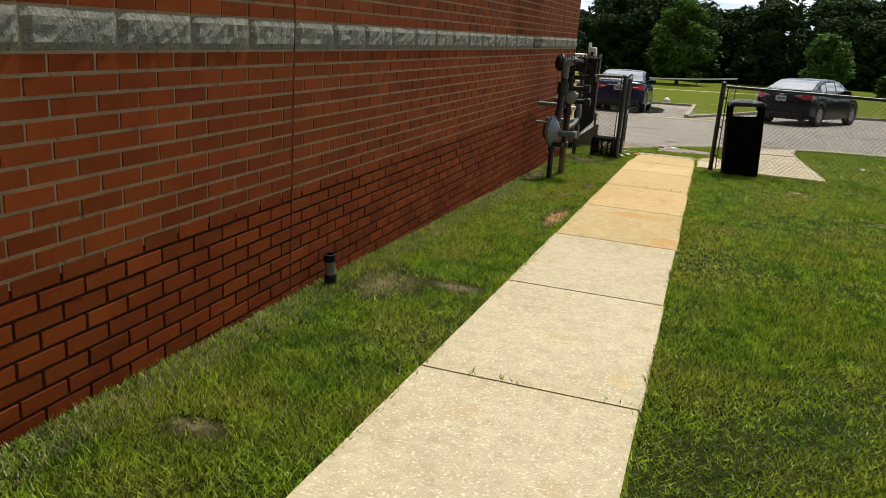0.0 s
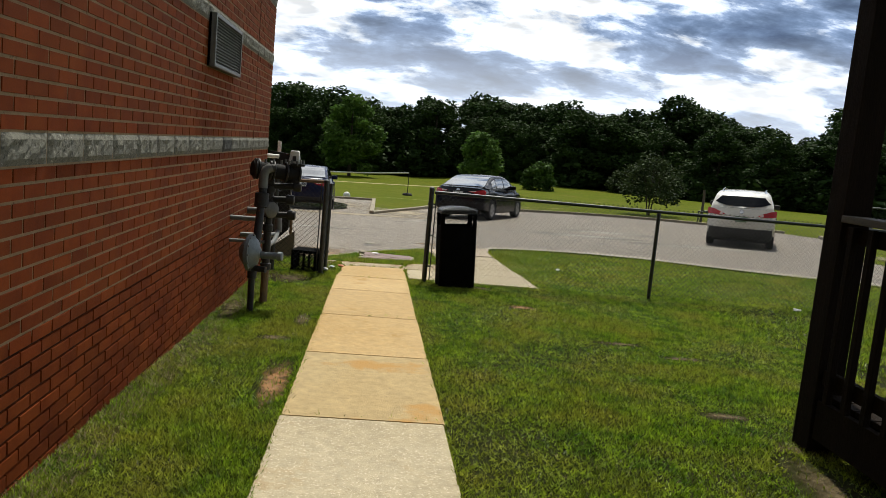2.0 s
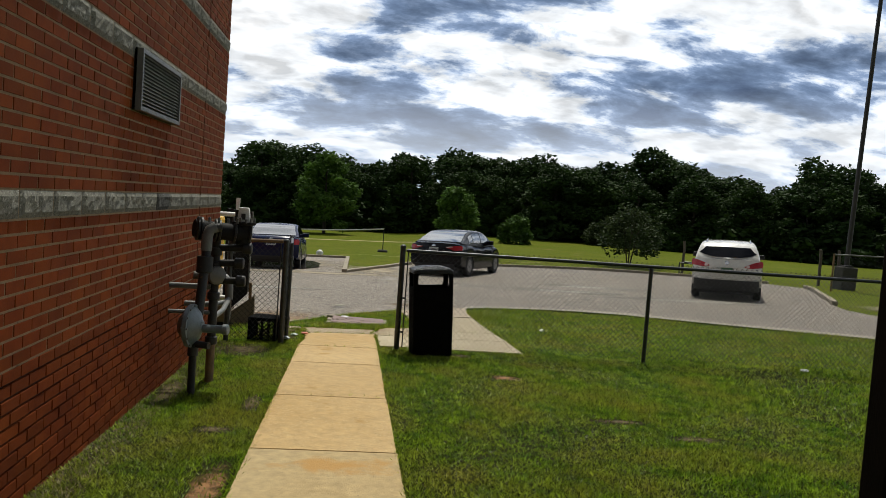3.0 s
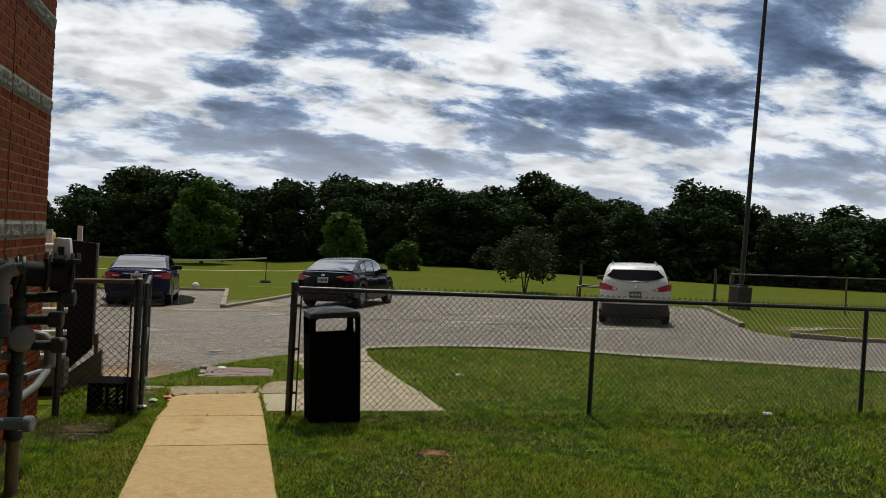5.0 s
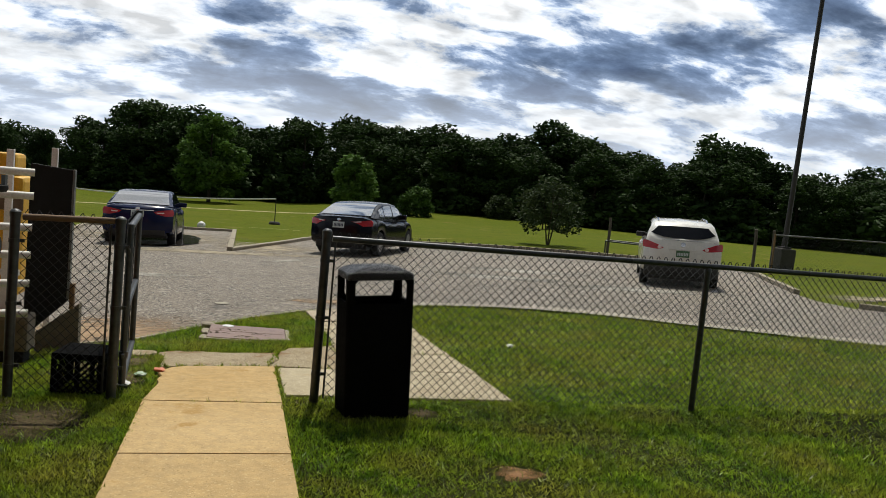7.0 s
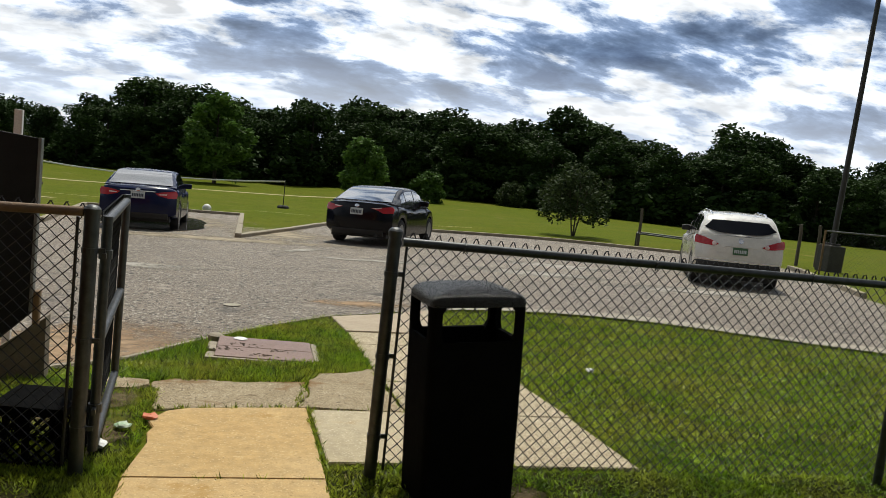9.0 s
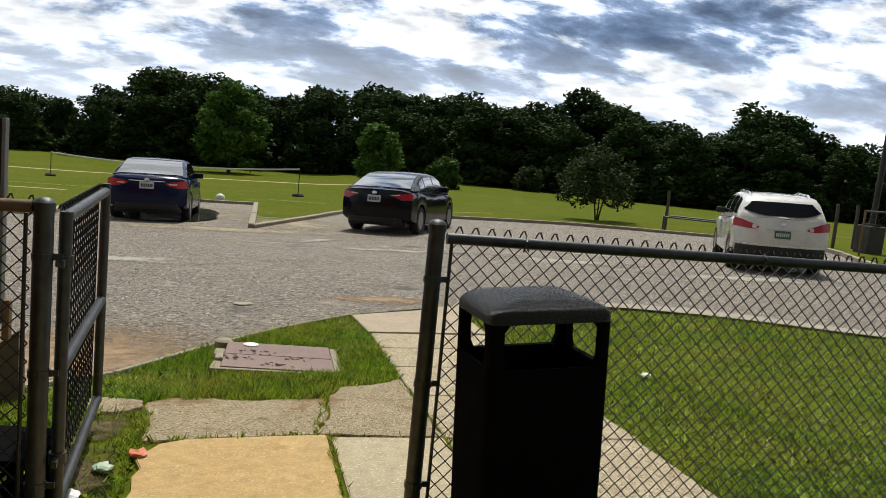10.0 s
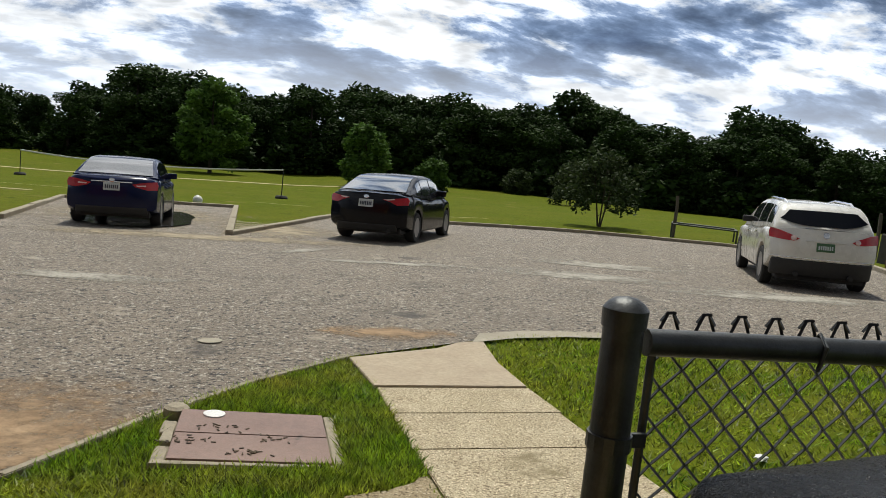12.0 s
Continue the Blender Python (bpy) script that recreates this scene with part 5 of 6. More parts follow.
def build_trees():
    kinds = []
    for i in range(6):
        kinds.append(tree("tree", 10.0, 3.6 + 0.3 * (i % 3), 20 + i, M_leaf_far, "tall dark green broadleaf tree at the edge of the wood", 6200, 0.22, low=0.04))
    rnd = random.Random(11)
    first = [True] * 6
    # the edge of the wood, bending nearer on one side
    line = [(-95, 112), (-60, 108), (-35, 104), (-10, 101), (10, 97), (25, 88), (38, 76), (52, 66), (68, 58), (86, 50), (105, 40)]

    def along(t):
        t *= len(line) - 1
        i = min(int(t), len(line) - 2)
        return Vector(line[i]).lerp(Vector(line[i + 1]), t - i)

    for row in range(3):
        n = 46
        for k in range(n):
            p = along((k + 0.5 * (row % 2) + rnd.uniform(-0.3, 0.3)) / n if 0 < k < n - 1 else k / n)
            d = Vector((0.35, 0.94)) if p.x > 5 else Vector((0.0, 1.0))
            q = p + d * (row * 6.0 + rnd.uniform(-1.5, 1.5))
            i = rnd.randrange(6)
            sc = crv(WOOD_TOP, p.x) / 9.2 * rnd.uniform(0.84, 1.06) * (0.82, 0.97, 1.04)[row]
            m = Matrix.Translation((q.x, q.y, gz(q.x, q.y) - 0.1)) @ Matrix.Rotation(rnd.uniform(0, 6.28), 4, "Z")
            if first[i]:
                first[i] = False
                o = kinds[i]
                o.matrix_basis = m
            else:
                o = copy_thing(kinds[i], m)
            o.scale = (sc * rnd.uniform(1.0, 1.35), sc * rnd.uniform(1.0, 1.35), sc)
            o["group"] = "trees of the wood"
    # undergrowth closing the foot of the wood
    bush = tree("bush", 3.2, 2.6, 61, M_leaf_far, "dark green undergrowth at the foot of the wood", 2600, 0.27, low=0.02, trunk_share=0.05)
    bush["category"] = "bush"
    for k in range(46):
        p = along((k + rnd.uniform(-0.3, 0.3)) / 46 if 0 < k < 45 else k / 46)
        q = p + Vector((rnd.uniform(-1, 1), rnd.uniform(-2.0, 2.0)))
        m = Matrix.Translation((q.x, q.y, gz(q.x, q.y) - 0.2)) @ Matrix.Rotation(rnd.uniform(0, 6.28), 4, "Z")
        o = bush if k == 0 else copy_thing(bush, m)
        o.matrix_basis = m
        s = rnd.uniform(0.8, 1.5)
        o.scale = (s * 1.3, s * 1.1, s)
        o["group"] = "undergrowth of the wood"

    def stand(o, x, y):
        o.matrix_basis = Matrix.Translation((x, y, gz(x, y) - 0.05))

    stand(tree("tree", 8.8, 3.4, 71, M_leaf_light, "round mid-green tree standing before the wood", 6500, 0.26, low=0.12), -3.0, 84)
    stand(tree("tree", 5.3, 2.2, 72, M_leaf_light, "small bright green tree standing before the wood", 4200, 0.20, low=0.1), 9.2, 72)
    stand(tree("bush", 2.7, 1.7, 73, M_leaf_mid, "low mid-green bush before the wood", 2600, 0.18, low=0.04), 14.6, 72)
    stand(tree("tree", 2.85, 1.42, 74, M_leaf_grey, "small multi-stemmed grey-green tree on the lawn", 2300, 0.085, stems=3, low=0.26), 11.9, 35.2)
    stand(tree("bush", 2.6, 1.7, 75, M_leaf_grey, "grey-green bush at the edge of the field", 2200, 0.14, low=0.05), 24.9, 80.6)
    stand(tree("bush", 3.0, 1.9, 76, M_leaf_grey, "grey-green bush at the edge of the field", 2200, 0.15, low=0.05), 21.5, 60)


build_trees()


# ---- on the wall ----
def build_vent():
    y0, y1, z0, z1 = VENT
    top = empty("wall_vent", pose(WX, (y0 + y1) / 2, z0), "grey metal louvred vent set in the brick wall", "vent")
    hw, h = (y1 - y0) / 2, z1 - z0
    bm = bmesh.new()
    box(bm, 0.002, 0.02, -hw, hw, 0, h)
    part("backing", bm, M_trim, top)
    for a in ((-hw, -hw + 0.03, 0, h), (hw - 0.03, hw, 0, h), (-hw + 0.03, hw - 0.03, 0, 0.03), (-hw + 0.03, hw - 0.03, h - 0.03, h)):
        bm = bmesh.new()
        box(bm, 0.0, 0.06, a[0], a[1], a[2], a[3], 0.004)
        part("frame", bm, M_pipe_grey, top)
    n = 15
    for i in range(n):
        z = 0.04 + (h - 0.07) * i / (n - 1)
        bm = bmesh.new()
        box(bm, -0.022, 0.022, -hw + 0.03, hw - 0.03, -0.0025, 0.0025, m=Matrix.Translation((0.034, 0, z)) @ Matrix.Rotation(radians(38), 4, "Y"))
        part("slat", bm, M_pipe_grey, top)


def build_stub():
    x, y = -1.31, 3.78
    top = empty("standpipe", pose(x, y, gz(x, y), 2, -3, 0), "short black drain pipe with a pale worn band, by the wall", "pipe")
    bm = bmesh.new()
    lathe(bm, [(0.034, -0.05), (0.034, 0.075)], 16)
    part("pipe", bm, M_black, top, smooth=True)
    bm = bmesh.new()
    lathe(bm, [(0.030, 0.07), (0.030, 0.155)], 16)
    part("collar", bm, M_beige, top, "pale worn pipe collar", smooth=True)
    bm = bmesh.new()
    lathe(bm, [(0.033, 0.15), (0.034, 0.19), (0.028, 0.192), (0.026, 0.15)], 16)
    part("rim", bm, M_black, top, smooth=True)


def build_gas_meter():
    """Regulator, risers and meter on the wall near its end."""
    gy = 9.1
    zb = gz(-1.15, gy)
    top = empty("gas_meter", pose(0.07, 0, zb), "dark painted gas meter and regulator piping, worn and rust-spotted", "gas meter")

    def pipe(name, pts, r, mat, label="", sides=12, r1=None):
        bm = bmesh.new()
        tube(bm, pts, r, sides, r1)
        return part(name, bm, mat, top, label, smooth=True)

    def fitting(p, d, r, ln, mat=M_pipe_dark):
        bm = bmesh.new()
        lathe(bm, [(r * 0.8, -ln / 2), (r, -ln / 2 + 0.008), (r, ln / 2 - 0.008), (r * 0.8, ln / 2)], 14, axis_to(p, d))
        return part("coupling", bm, mat, top, smooth=True)

    # near riser with the disc regulator
    pipe("riser", [(-1.17, 8.92, -0.1), (-1.17, 8.92, 0.44)], 0.030, M_pipe_dark)
    fitting((-1.17, 8.92, 0.36), (0, 0, 1), 0.042, 0.08)
    nd = Vector((0.985, -0.16, 0.02)).normalized()
    m = axis_to((-1.19, 8.92, 0.56), nd)
    bm = bmesh.new()
    lathe(bm, [(0.03, -0.10), (0.07, -0.09), (0.12, -0.05), (0.15, -0.018), (0.170, -0.016), (0.170, 0.016), (0.15, 0.018), (0.12, 0.05), (0.06, 0.075), (0.045, 0.09), (0.0, 0.092)], 28, m)
    dsc = part("regulator_disc", bm, M_meter_blue, top, "grey-blue round regulator housing", smooth=True)
    for k in range(12):
        bm = bmesh.new()
        a = k * math.tau / 12
        lathe(bm, [(0.009, -0.026), (0.009, 0.026)], 6, m @ Matrix.Translation((0.16 * math.cos(a), 0.16 * math.sin(a), 0)))
        part("bolt", bm, M_pipe_grey, dsc)
    pipe("spring_housing", [Vector((-1.19, 8.92, 0.545)) + nd * 0.03, Vector((-1.19, 8.92, 0.545)) + nd * 0.27], 0.033, M_meter_blue)
    fitting(Vector((-1.19, 8.92, 0.545)) + nd * 0.27, nd, 0.042, 0.05, M_meter_blue)
    pipe("drain_plug", [(-1.14, 8.90, 0.42), (-1.04, 8.86, 0.42)], 0.028, M_pipe_dark)
    # leaning pipe up to the meter body
    pipe("riser", [(-1.16, 9.0, 0.60), (-1.15, 9.08, 0.95), (-1.15, 9.14, 1.08), (-1.15, 9.16, 1.25), (-1.13, 9.17, 1.315), (-1.06, 9.2, 1.335)], 0.038, M_pipe_dark, sides=14)
    pipe("elbow", [(-1.15, 9.14, 1.14), (-1.15, 9.15, 1.26), (-1.135, 9.16, 1.31), (-1.09, 9.18, 1.335)], 0.044, M_pipe_grey, "grey worn pipe elbow", 14)
    fitting((-1.15, 9.11, 1.03), (0, 0.1, 1), 0.065, 0.14)
    # far riser
    pipe("riser", [(-1.12, 9.42, -0.1), (-1.12, 9.42, 0.34)], 0.036, M_pipe_rust, "rust-brown riser pipe")
    pipe("riser", [(-1.12, 9.42, 0.33), (-1.12, 9.42, 1.25)], 0.038, M_pipe_dark)
    for z in (0.36, 0.74, 0.87, 1.0, 1.12):
        fitting((-1.12, 9.42, z), (0, 0, 1), 0.052, 0.07)
    for z, ln in ((1.02, 0.20), (1.15, 0.26), (0.87, 0.22)):
        pipe("valve", [(-1.12, 9.42, z), (-1.12 + ln * 0.95, 9.40, z + 0.01)], 0.03, M_pipe_dark)
        fitting((-1.12 + ln, 9.40, z + 0.01), (1, 0, 0), 0.047, 0.08)
    bm = bmesh.new()
    lathe(bm, [(0.03, -0.05), (0.075, -0.03), (0.08, 0.0), (0.075, 0.03), (0.03, 0.05)], 18, axis_to((-1.10, 9.38, 0.92), (0.6, -0.8, 0)))
    part("valve_wheel", bm, M_pipe_grey, top, smooth=True)
    # horizontal meter body across
    pipe("meter_body", [(-1.27, 9.22, 1.315), (-0.86, 9.42, 1.28)], 0.072, M_black, sides=18)
    for t, r in ((0.06, 0.10), (0.12, 0.10), (0.38, 0.095), (0.44, 0.095), (0.72, 0.10), (1.0, 0.088)):
        p = Vector((-1.27, 9.22, 1.315)).lerp(Vector((-0.86, 9.42, 1.28)), t)
        fitting(p, (0.56, 0.20, -0.04), r, 0.03, M_pipe_dark)
    for k in range(6):
        bm = bmesh.new()
        p = Vector((-1.22 + k * 0.07, 9.19 + k * 0.025, 1.39))
        lathe(bm, [(0.011, -0.02), (0.011, 0.02)], 6, Matrix.Translation(p))
        part("bolt", bm, M_pipe_grey, top)
    bm = bmesh.new()
    lathe(bm, [(0.06, 1.2), (0.062, 1.355), (0.095, 1.36), (0.1, 1.37), (0.1, 1.383), (0.06, 1.385)], 20, Matrix.Translation((-0.90, 9.40, 0)))
    part("flange", bm, M_black, top, smooth=True)
    for k in range(6):
        bm = bmesh.new()
        a = k * math.tau / 6 + 0.3
        lathe(bm, [(0.011, 1.375), (0.011, 1.42)], 6, Matrix.Translation((-0.90 + 0.085 * math.cos(a), 9.40 + 0.085 * math.sin(a), 0)))
        part("bolt", bm, M_pipe_grey, top)
    bm = bmesh.new()
    box(bm, -0.055, 0.05, -0.04, 0.04, 0, 0.12, 0.012, m=Matrix.Translation((-0.90, 9.40, 1.385)))
    for v in bm.verts:
        if v.co.z > 1.445:
            v.co.x = -0.90 + (v.co.x + 0.90) * 0.8
    cap = part("index_box", bm, M_white, top, "white plastic meter index box", smooth=True)
    bm = bmesh.new()
    box(bm, -0.92, -0.885, 9.353, 9.362, 1.405, 1.455)
    part("index_window", bm, M_trim, cap)
    # pale elbow out of the wall
    pipe("service_elbow", [(-1.47, 10.35, 0.80), (-1.22, 10.30, 0.81), (-1.16, 10.28, 0.80), (-1.125, 10.27, 0.76), (-1.12, 10.27, 0.68), (-1.12, 10.27, 0.6)], 0.038, M_pipe_grey, "pale grey painted pipe elbow", 14)
    pipe("service_pipe", [(-1.12, 10.27, 0.62), (-1.13, 10.2, 0.585), (-1.2, 10.0, 0.58), (-1.47, 9.98, 0.58)], 0.026, M_pipe_grey)
    pipe("wall_stub", [(-1.475, 9.35, 0.82), (-1.14, 9.38, 0.82)], 0.024, M_pipe_grey)
    pipe("wall_stub", [(-1.475, 9.35, 0.60), (-1.14, 9.38, 0.60)], 0.018, M_pipe_grey)
    pipe("service_pipe", [(-1.12, 9.42, 0.55), (-1.10, 9.8, 0.56), (-1.12, 10.2, 0.585)], 0.024, M_pipe_grey)


def build_crate():
    x, y = -0.86, 11.92
    w, h = 0.165, 0.28
    top = empty("milk_crate", pose(x, y, gz(x, y) + 0.005, 0, 0, -8), "black plastic milk crate with latticed sides, standing upside down", "crate")
    for k in range(4):
        m = Matrix.Rotation(k * math.pi / 2, 4, "Z")
        bm = bmesh.new()
        for a in ((-w, w, 0, 0.03), (-w, w, h - 0.035, h), (-w, -w + 0.035, 0.03, h - 0.035), (w - 0.035, w, 0.03, h - 0.035), (-0.015, 0.015, 0.03, h - 0.035)):
            box(bm, a[0], a[1], -w, -w + 0.012, a[2], a[3], m=m)
        for s in (-1, 1):
            for q in range(-3, 7):
                x0 = -0.13 + q * 0.045
                p0, p1 = (x0, 0.03), (x0 + s * 0.21, h - 0.035)
                # keep the strip inside the frame
                t0, t1 = 0.0, 1.0
                if s > 0:
                    t0, t1 = max(0, (-0.13 - x0) / 0.21), min(1, (0.13 - x0) / 0.21)
                else:
                    t0, t1 = max(0, (x0 - 0.13) / 0.21), min(1, (x0 + 0.13) / 0.21)
                if t1 - t0 < 0.15:
                    continue
                a = (p0[0] + (p1[0] - p0[0]) * t0, p0[1] + (p1[1] - p0[1]) * t0)
                b = (p0[0] + (p1[0] - p0[0]) * t1, p0[1] + (p1[1] - p0[1]) * t1)
                tube(bm, [m @ Vector((a[0], -w + 0.006, a[1])), m @ Vector((b[0], -w + 0.006, b[1]))], 0.005, 4)
        tagged(part("side", bm, M_black_plastic, top), kind="stuff")
    bm = bmesh.new()
    box(bm, -w + 0.001, w - 0.001, -w + 0.001, w - 0.001, h - 0.004, h + 0.004)
    part("base", bm, M_black_plastic, top)


def build_hatch():
    top = empty("utility_hatch", pose(0.235, 14.76, gz(0.235, 14.76), -1.86, 1.2, -1.5) @ Matrix.Diagonal((0.98, 1.06, 1, 1)), "rust-brown two-leaf steel hatch in a pale concrete collar", "hatch")
    bm = bmesh.new()
    crumb = random.Random(15)
    for a in ((-0.47, 0.48, -0.415, -0.372), (-0.36, 0.47, 0.37, 0.385), (0.42, 0.48, -0.37, 0.37), (-0.47, -0.40, -0.37, -0.16), (-0.455, -0.40, -0.13, 0.02), (-0.475, -0.40, 0.04, 0.22)):
        box(bm, a[0], a[1], a[2], a[3], -0.1, 0.03 + crumb.uniform(-0.006, 0.01), 0.012)
    for v in bm.verts:
        v.co.x += crumb.uniform(-0.006, 0.006)
        v.co.y += crumb.uniform(-0.005, 0.005)
    part("collar", bm, M_kerb, top, "pale chipped concrete collar")
    for y0, y1 in ((-0.365, -0.012), (0.0, 0.365)):
        bm = bmesh.new()
        box(bm, -0.395, 0.415, y0, y1, 0.0, 0.045, 0.006)
        part("leaf", bm, M_hatch, top)
    bm = bmesh.new()
    lathe(bm, [(0.062, 0.04), (0.062, 0.052), (0.05, 0.056), (0, 0.057)], 20, Matrix.Translation((-0.21, 0.29, 0)))
    part("cap", bm, M_white, top, "round white access cap", smooth=True)
    bm = bmesh.new()
    lathe(bm, [(0.07, -0.05), (0.075, 0.04), (0.05, 0.055), (0, 0.06)], 9, Matrix.Translation((-0.43, 0.40, 0)))
    part("stone", bm, M_kerb, top)
    rnd = random.Random(3)
    bm = bmesh.new()
    for _ in range(60):
        hub = rnd.choice(((-0.17, 0.1), (0.1, -0.07), (0.02, -0.27), (-0.3, -0.12)))
        x, y = rnd.gauss(hub[0], 0.06), rnd.gauss(hub[1], 0.035)
        box(bm, -0.013, 0.013, -0.004, 0.004, 0, 0.003, m=Matrix.Translation((x, max(-0.3, min(0.3, y)), 0.047)) @ Matrix.Rotation(rnd.uniform(0, 3), 4, "Z"))
    lit = part("leaf_litter", bm, M_twig, top)
    lit["kind"] = "stuff"


def build_skid():
    """The machine behind the corner: dark panel, white rails, yellow housing."""
    zb = gz(-1.5, 13.2)
    top = empty("equipment_rack", pose(0, 0, zb), "equipment rack with a black panel, white pipe rails and yellow housing", "machine")
    px0, px1, py = -1.60, -1.28, 13.35
    bm = bmesh.new()
    v = [bm.verts.new(p) for p in ((px0, py, 0.10), (px1, py, 0.42), (px1, py, 1.53), (px0, py, 1.56))]
    f = bm.faces.new(v)
    r = bmesh.ops.extrude_face_region(bm, geom=[f])
    for q in r["geom"]:
        if isinstance(q, bmesh.types.BMVert):
            q.co.y += 0.06
    bmesh.ops.recalc_face_normals(bm, faces=bm.faces[:])
    part("panel", bm, M_black, top)
    bm = bmesh.new()
    box(bm, px1 + 0.002, px1 + 0.02, py - 0.005, py + 0.06, 0.45, 1.535, 0.004)
    part("edge_strip", bm, M_pipe_grey, top)
    for z in (1.53, 1.36, 1.13, 0.93, 0.72, 0.50):
        bm = bmesh.new()
        tube(bm, [(-2.5, 12.15, z - 0.02), (-1.40, 12.49, z - 0.02), (-1.37, 12.5, z - 0.02)], 0.028, 12)
        part("rail", bm, M_white_pipe, top, "white painted pipe rail", smooth=True)
    for x, y, z in ((-1.55, 13.95, 1.70), (-1.66, 13.0, 1.66), (-1.84, 13.0, 1.66)):
        bm = bmesh.new()
        box(bm, x - 0.026, x + 0.026, y - 0.02, y + 0.02, 0, z, 0.004)
        part("post", bm, M_white, top, "pale upright post")
    bm = bmesh.new()
    box(bm, -2.5, -1.78, 13.9, 14.4, 0.35, 1.42, 0.05)
    box(bm, -2.3, -1.86, 13.95, 14.3, 1.42, 1.62, 0.04)
    part("housing", bm, M_yellow, top, "yellow painted housing")
    bm = bmesh.new()
    box(bm, -2.5, -1.775, 13.885, 13.90, 1.12, 1.24)
    part("stripe", bm, M_beige, top)
    for y in (0, 0.35):
        bm = bmesh.new()
        box(bm, -2.45, -1.75, 13.4 + y, 13.44 + y, 0.42 + y * 0.4, 0.47 + y * 0.4, 0.005)
        part("shelf_bar", bm, M_white, top)
    bm = bmesh.new()
    box(bm, -1.85, -1.42, 12.75, 13.0, 0.12, 0.40, 0.03)
    part("block", bm, M_beige, top)
    bm = bmesh.new()
    box(bm, -1.80, -1.45, 12.77, 12.98, -0.1, 0.12, 0.01)
    part("base", bm, M_black, top)
    bm = bmesh.new()
    v = [bm.verts.new(p) for p in ((-1.52, 13.42, -0.1), (-1.18, 13.42, -0.1), (-1.19, 13.42, 0.40), (-1.52, 13.42, 0.14))]
    f = bm.faces.new(v)
    r = bmesh.ops.extrude_face_region(bm, geom=[f])
    for q in r["geom"]:
        if isinstance(q, bmesh.types.BMVert):
            q.co.y += 0.12
    bmesh.ops.recalc_face_normals(bm, faces=bm.faces[:])
    part("foot_block", bm, M_beige, top)
    bm = bmesh.new()
    box(bm, px1 + 0.022, px1 + 0.06, py, py + 0.06, 0.36, 0.58, 0.01)
    part("latch", bm, M_pipe_rust, top)


def build_deck():
    top = empty("deck", pose(0, 0, 0), "dark-stained raised timber deck with a baluster railing", "deck")
    px, py = 2.66, 5.98
    zg = gz(px, py)

    def lumber(name, x0, x1, y0, y1, z0, z1, mat=M_wood, m=None, label=""):
        bm = bmesh.new()
        box(bm, x0, x1, y0, y1, z0, z1, 0.006, m=m)
        return part(name, bm, mat, top, label)

    for yy in (5.98, 2.6, -0.8):
        z = gz(px, yy)
        lumber("post", -0.082, 0.082, -0.082, 0.082, -0.2, 3.35 - z + zg, m=Matrix.Translation((px, yy, z)))
    lumber("post", 5.6, 5.77, 5.90, 6.07, gz(5.7, 6) - 0.2, zg + 3.35)
    lumber("header_beam", px - 0.07, px + 0.07, -1.0, 6.2, zg + 3.36, zg + 3.6)
    lumber("header_beam", px + 0.08, 5.8, 6.0, 6.1, zg + 3.36, zg + 3.6)
    z0 = zg + 0.30
    lumber("rim_joist", px - 0.07, px - 0.025, -1.0, 5.885, z0 - 0.20, z0 + 0.03)
    lumber("rim_joist", px + 0.09, 5.6, 5.94, 5.985, z0 - 0.20, z0 + 0.03)
    for k in range(22):
        y0 = 5.9 - k * 0.145
        lumber("plank", px - 0.02, 5.75, y0 - 0.138, y0, z0 + 0.032, z0 + 0.062)
    bm = bmesh.new()
    box(bm, px - 0.02, 5.75, -1.0, 5.9 - 22 * 0.145, z0 + 0.032, z0 + 0.06)
    part("planking", bm, M_wood, top)
    lumber("top_rail", px - 0.10, px + 0.06, -0.9, 5.885, zg + 1.36, zg + 1.40, M_wood_rail, label="weathered grey-brown handrail")
    lumber("rail", px - 0.06, px - 0.02, -0.9, 5.885, zg + 1.25, zg + 1.34)
    lumber("rail", px - 0.06, px - 0.02, -0.9, 5.885, zg + 0.42, zg + 0.51)
    for k in range(38):
        y = 5.78 - k * 0.172
        lumber("baluster", px - 0.098, px - 0.062, y - 0.022, y + 0.022, zg + 0.34, zg + 1.345)
    so = sheet("bare_soil", blot(px - 0.12, py - 0.05, 0.2, 0.17, 20, seed=9), 0.012, M_dirt, 5)
    tagged(so, "small heap of pale soil at the foot of a deck post", "soil", kind="structure")


# ---- far things ----
def build_pole():
    x, y = 16.95, 27.8
    z = gz(x, y)
    top = empty("street_lamp", pose(x, y, z, 0, 1.6, 0), "tall dark tapered light pole on a square concrete base coloured dark for shade", "street lamp")
    bm = bmesh.new()
    box(bm, -0.27, 0.27, -0.27, 0.27, -0.3, 0.78, 0.04)
    part("base", bm, M_shaded_conc, top)
    bm = bmesh.new()
    box(bm, -0.16, 0.16, -0.16, 0.16, 0.78, 0.84, 0.01)
    part("base_plate", bm, M_pole, top)
    bm = bmesh.new()
    tube(bm, [(0, 0, 0.85), (0, 0, 5.5), (0, 0, 13.0)], 0.085, 14, 0.06)
    part("pole", bm, M_pole, top, smooth=True)


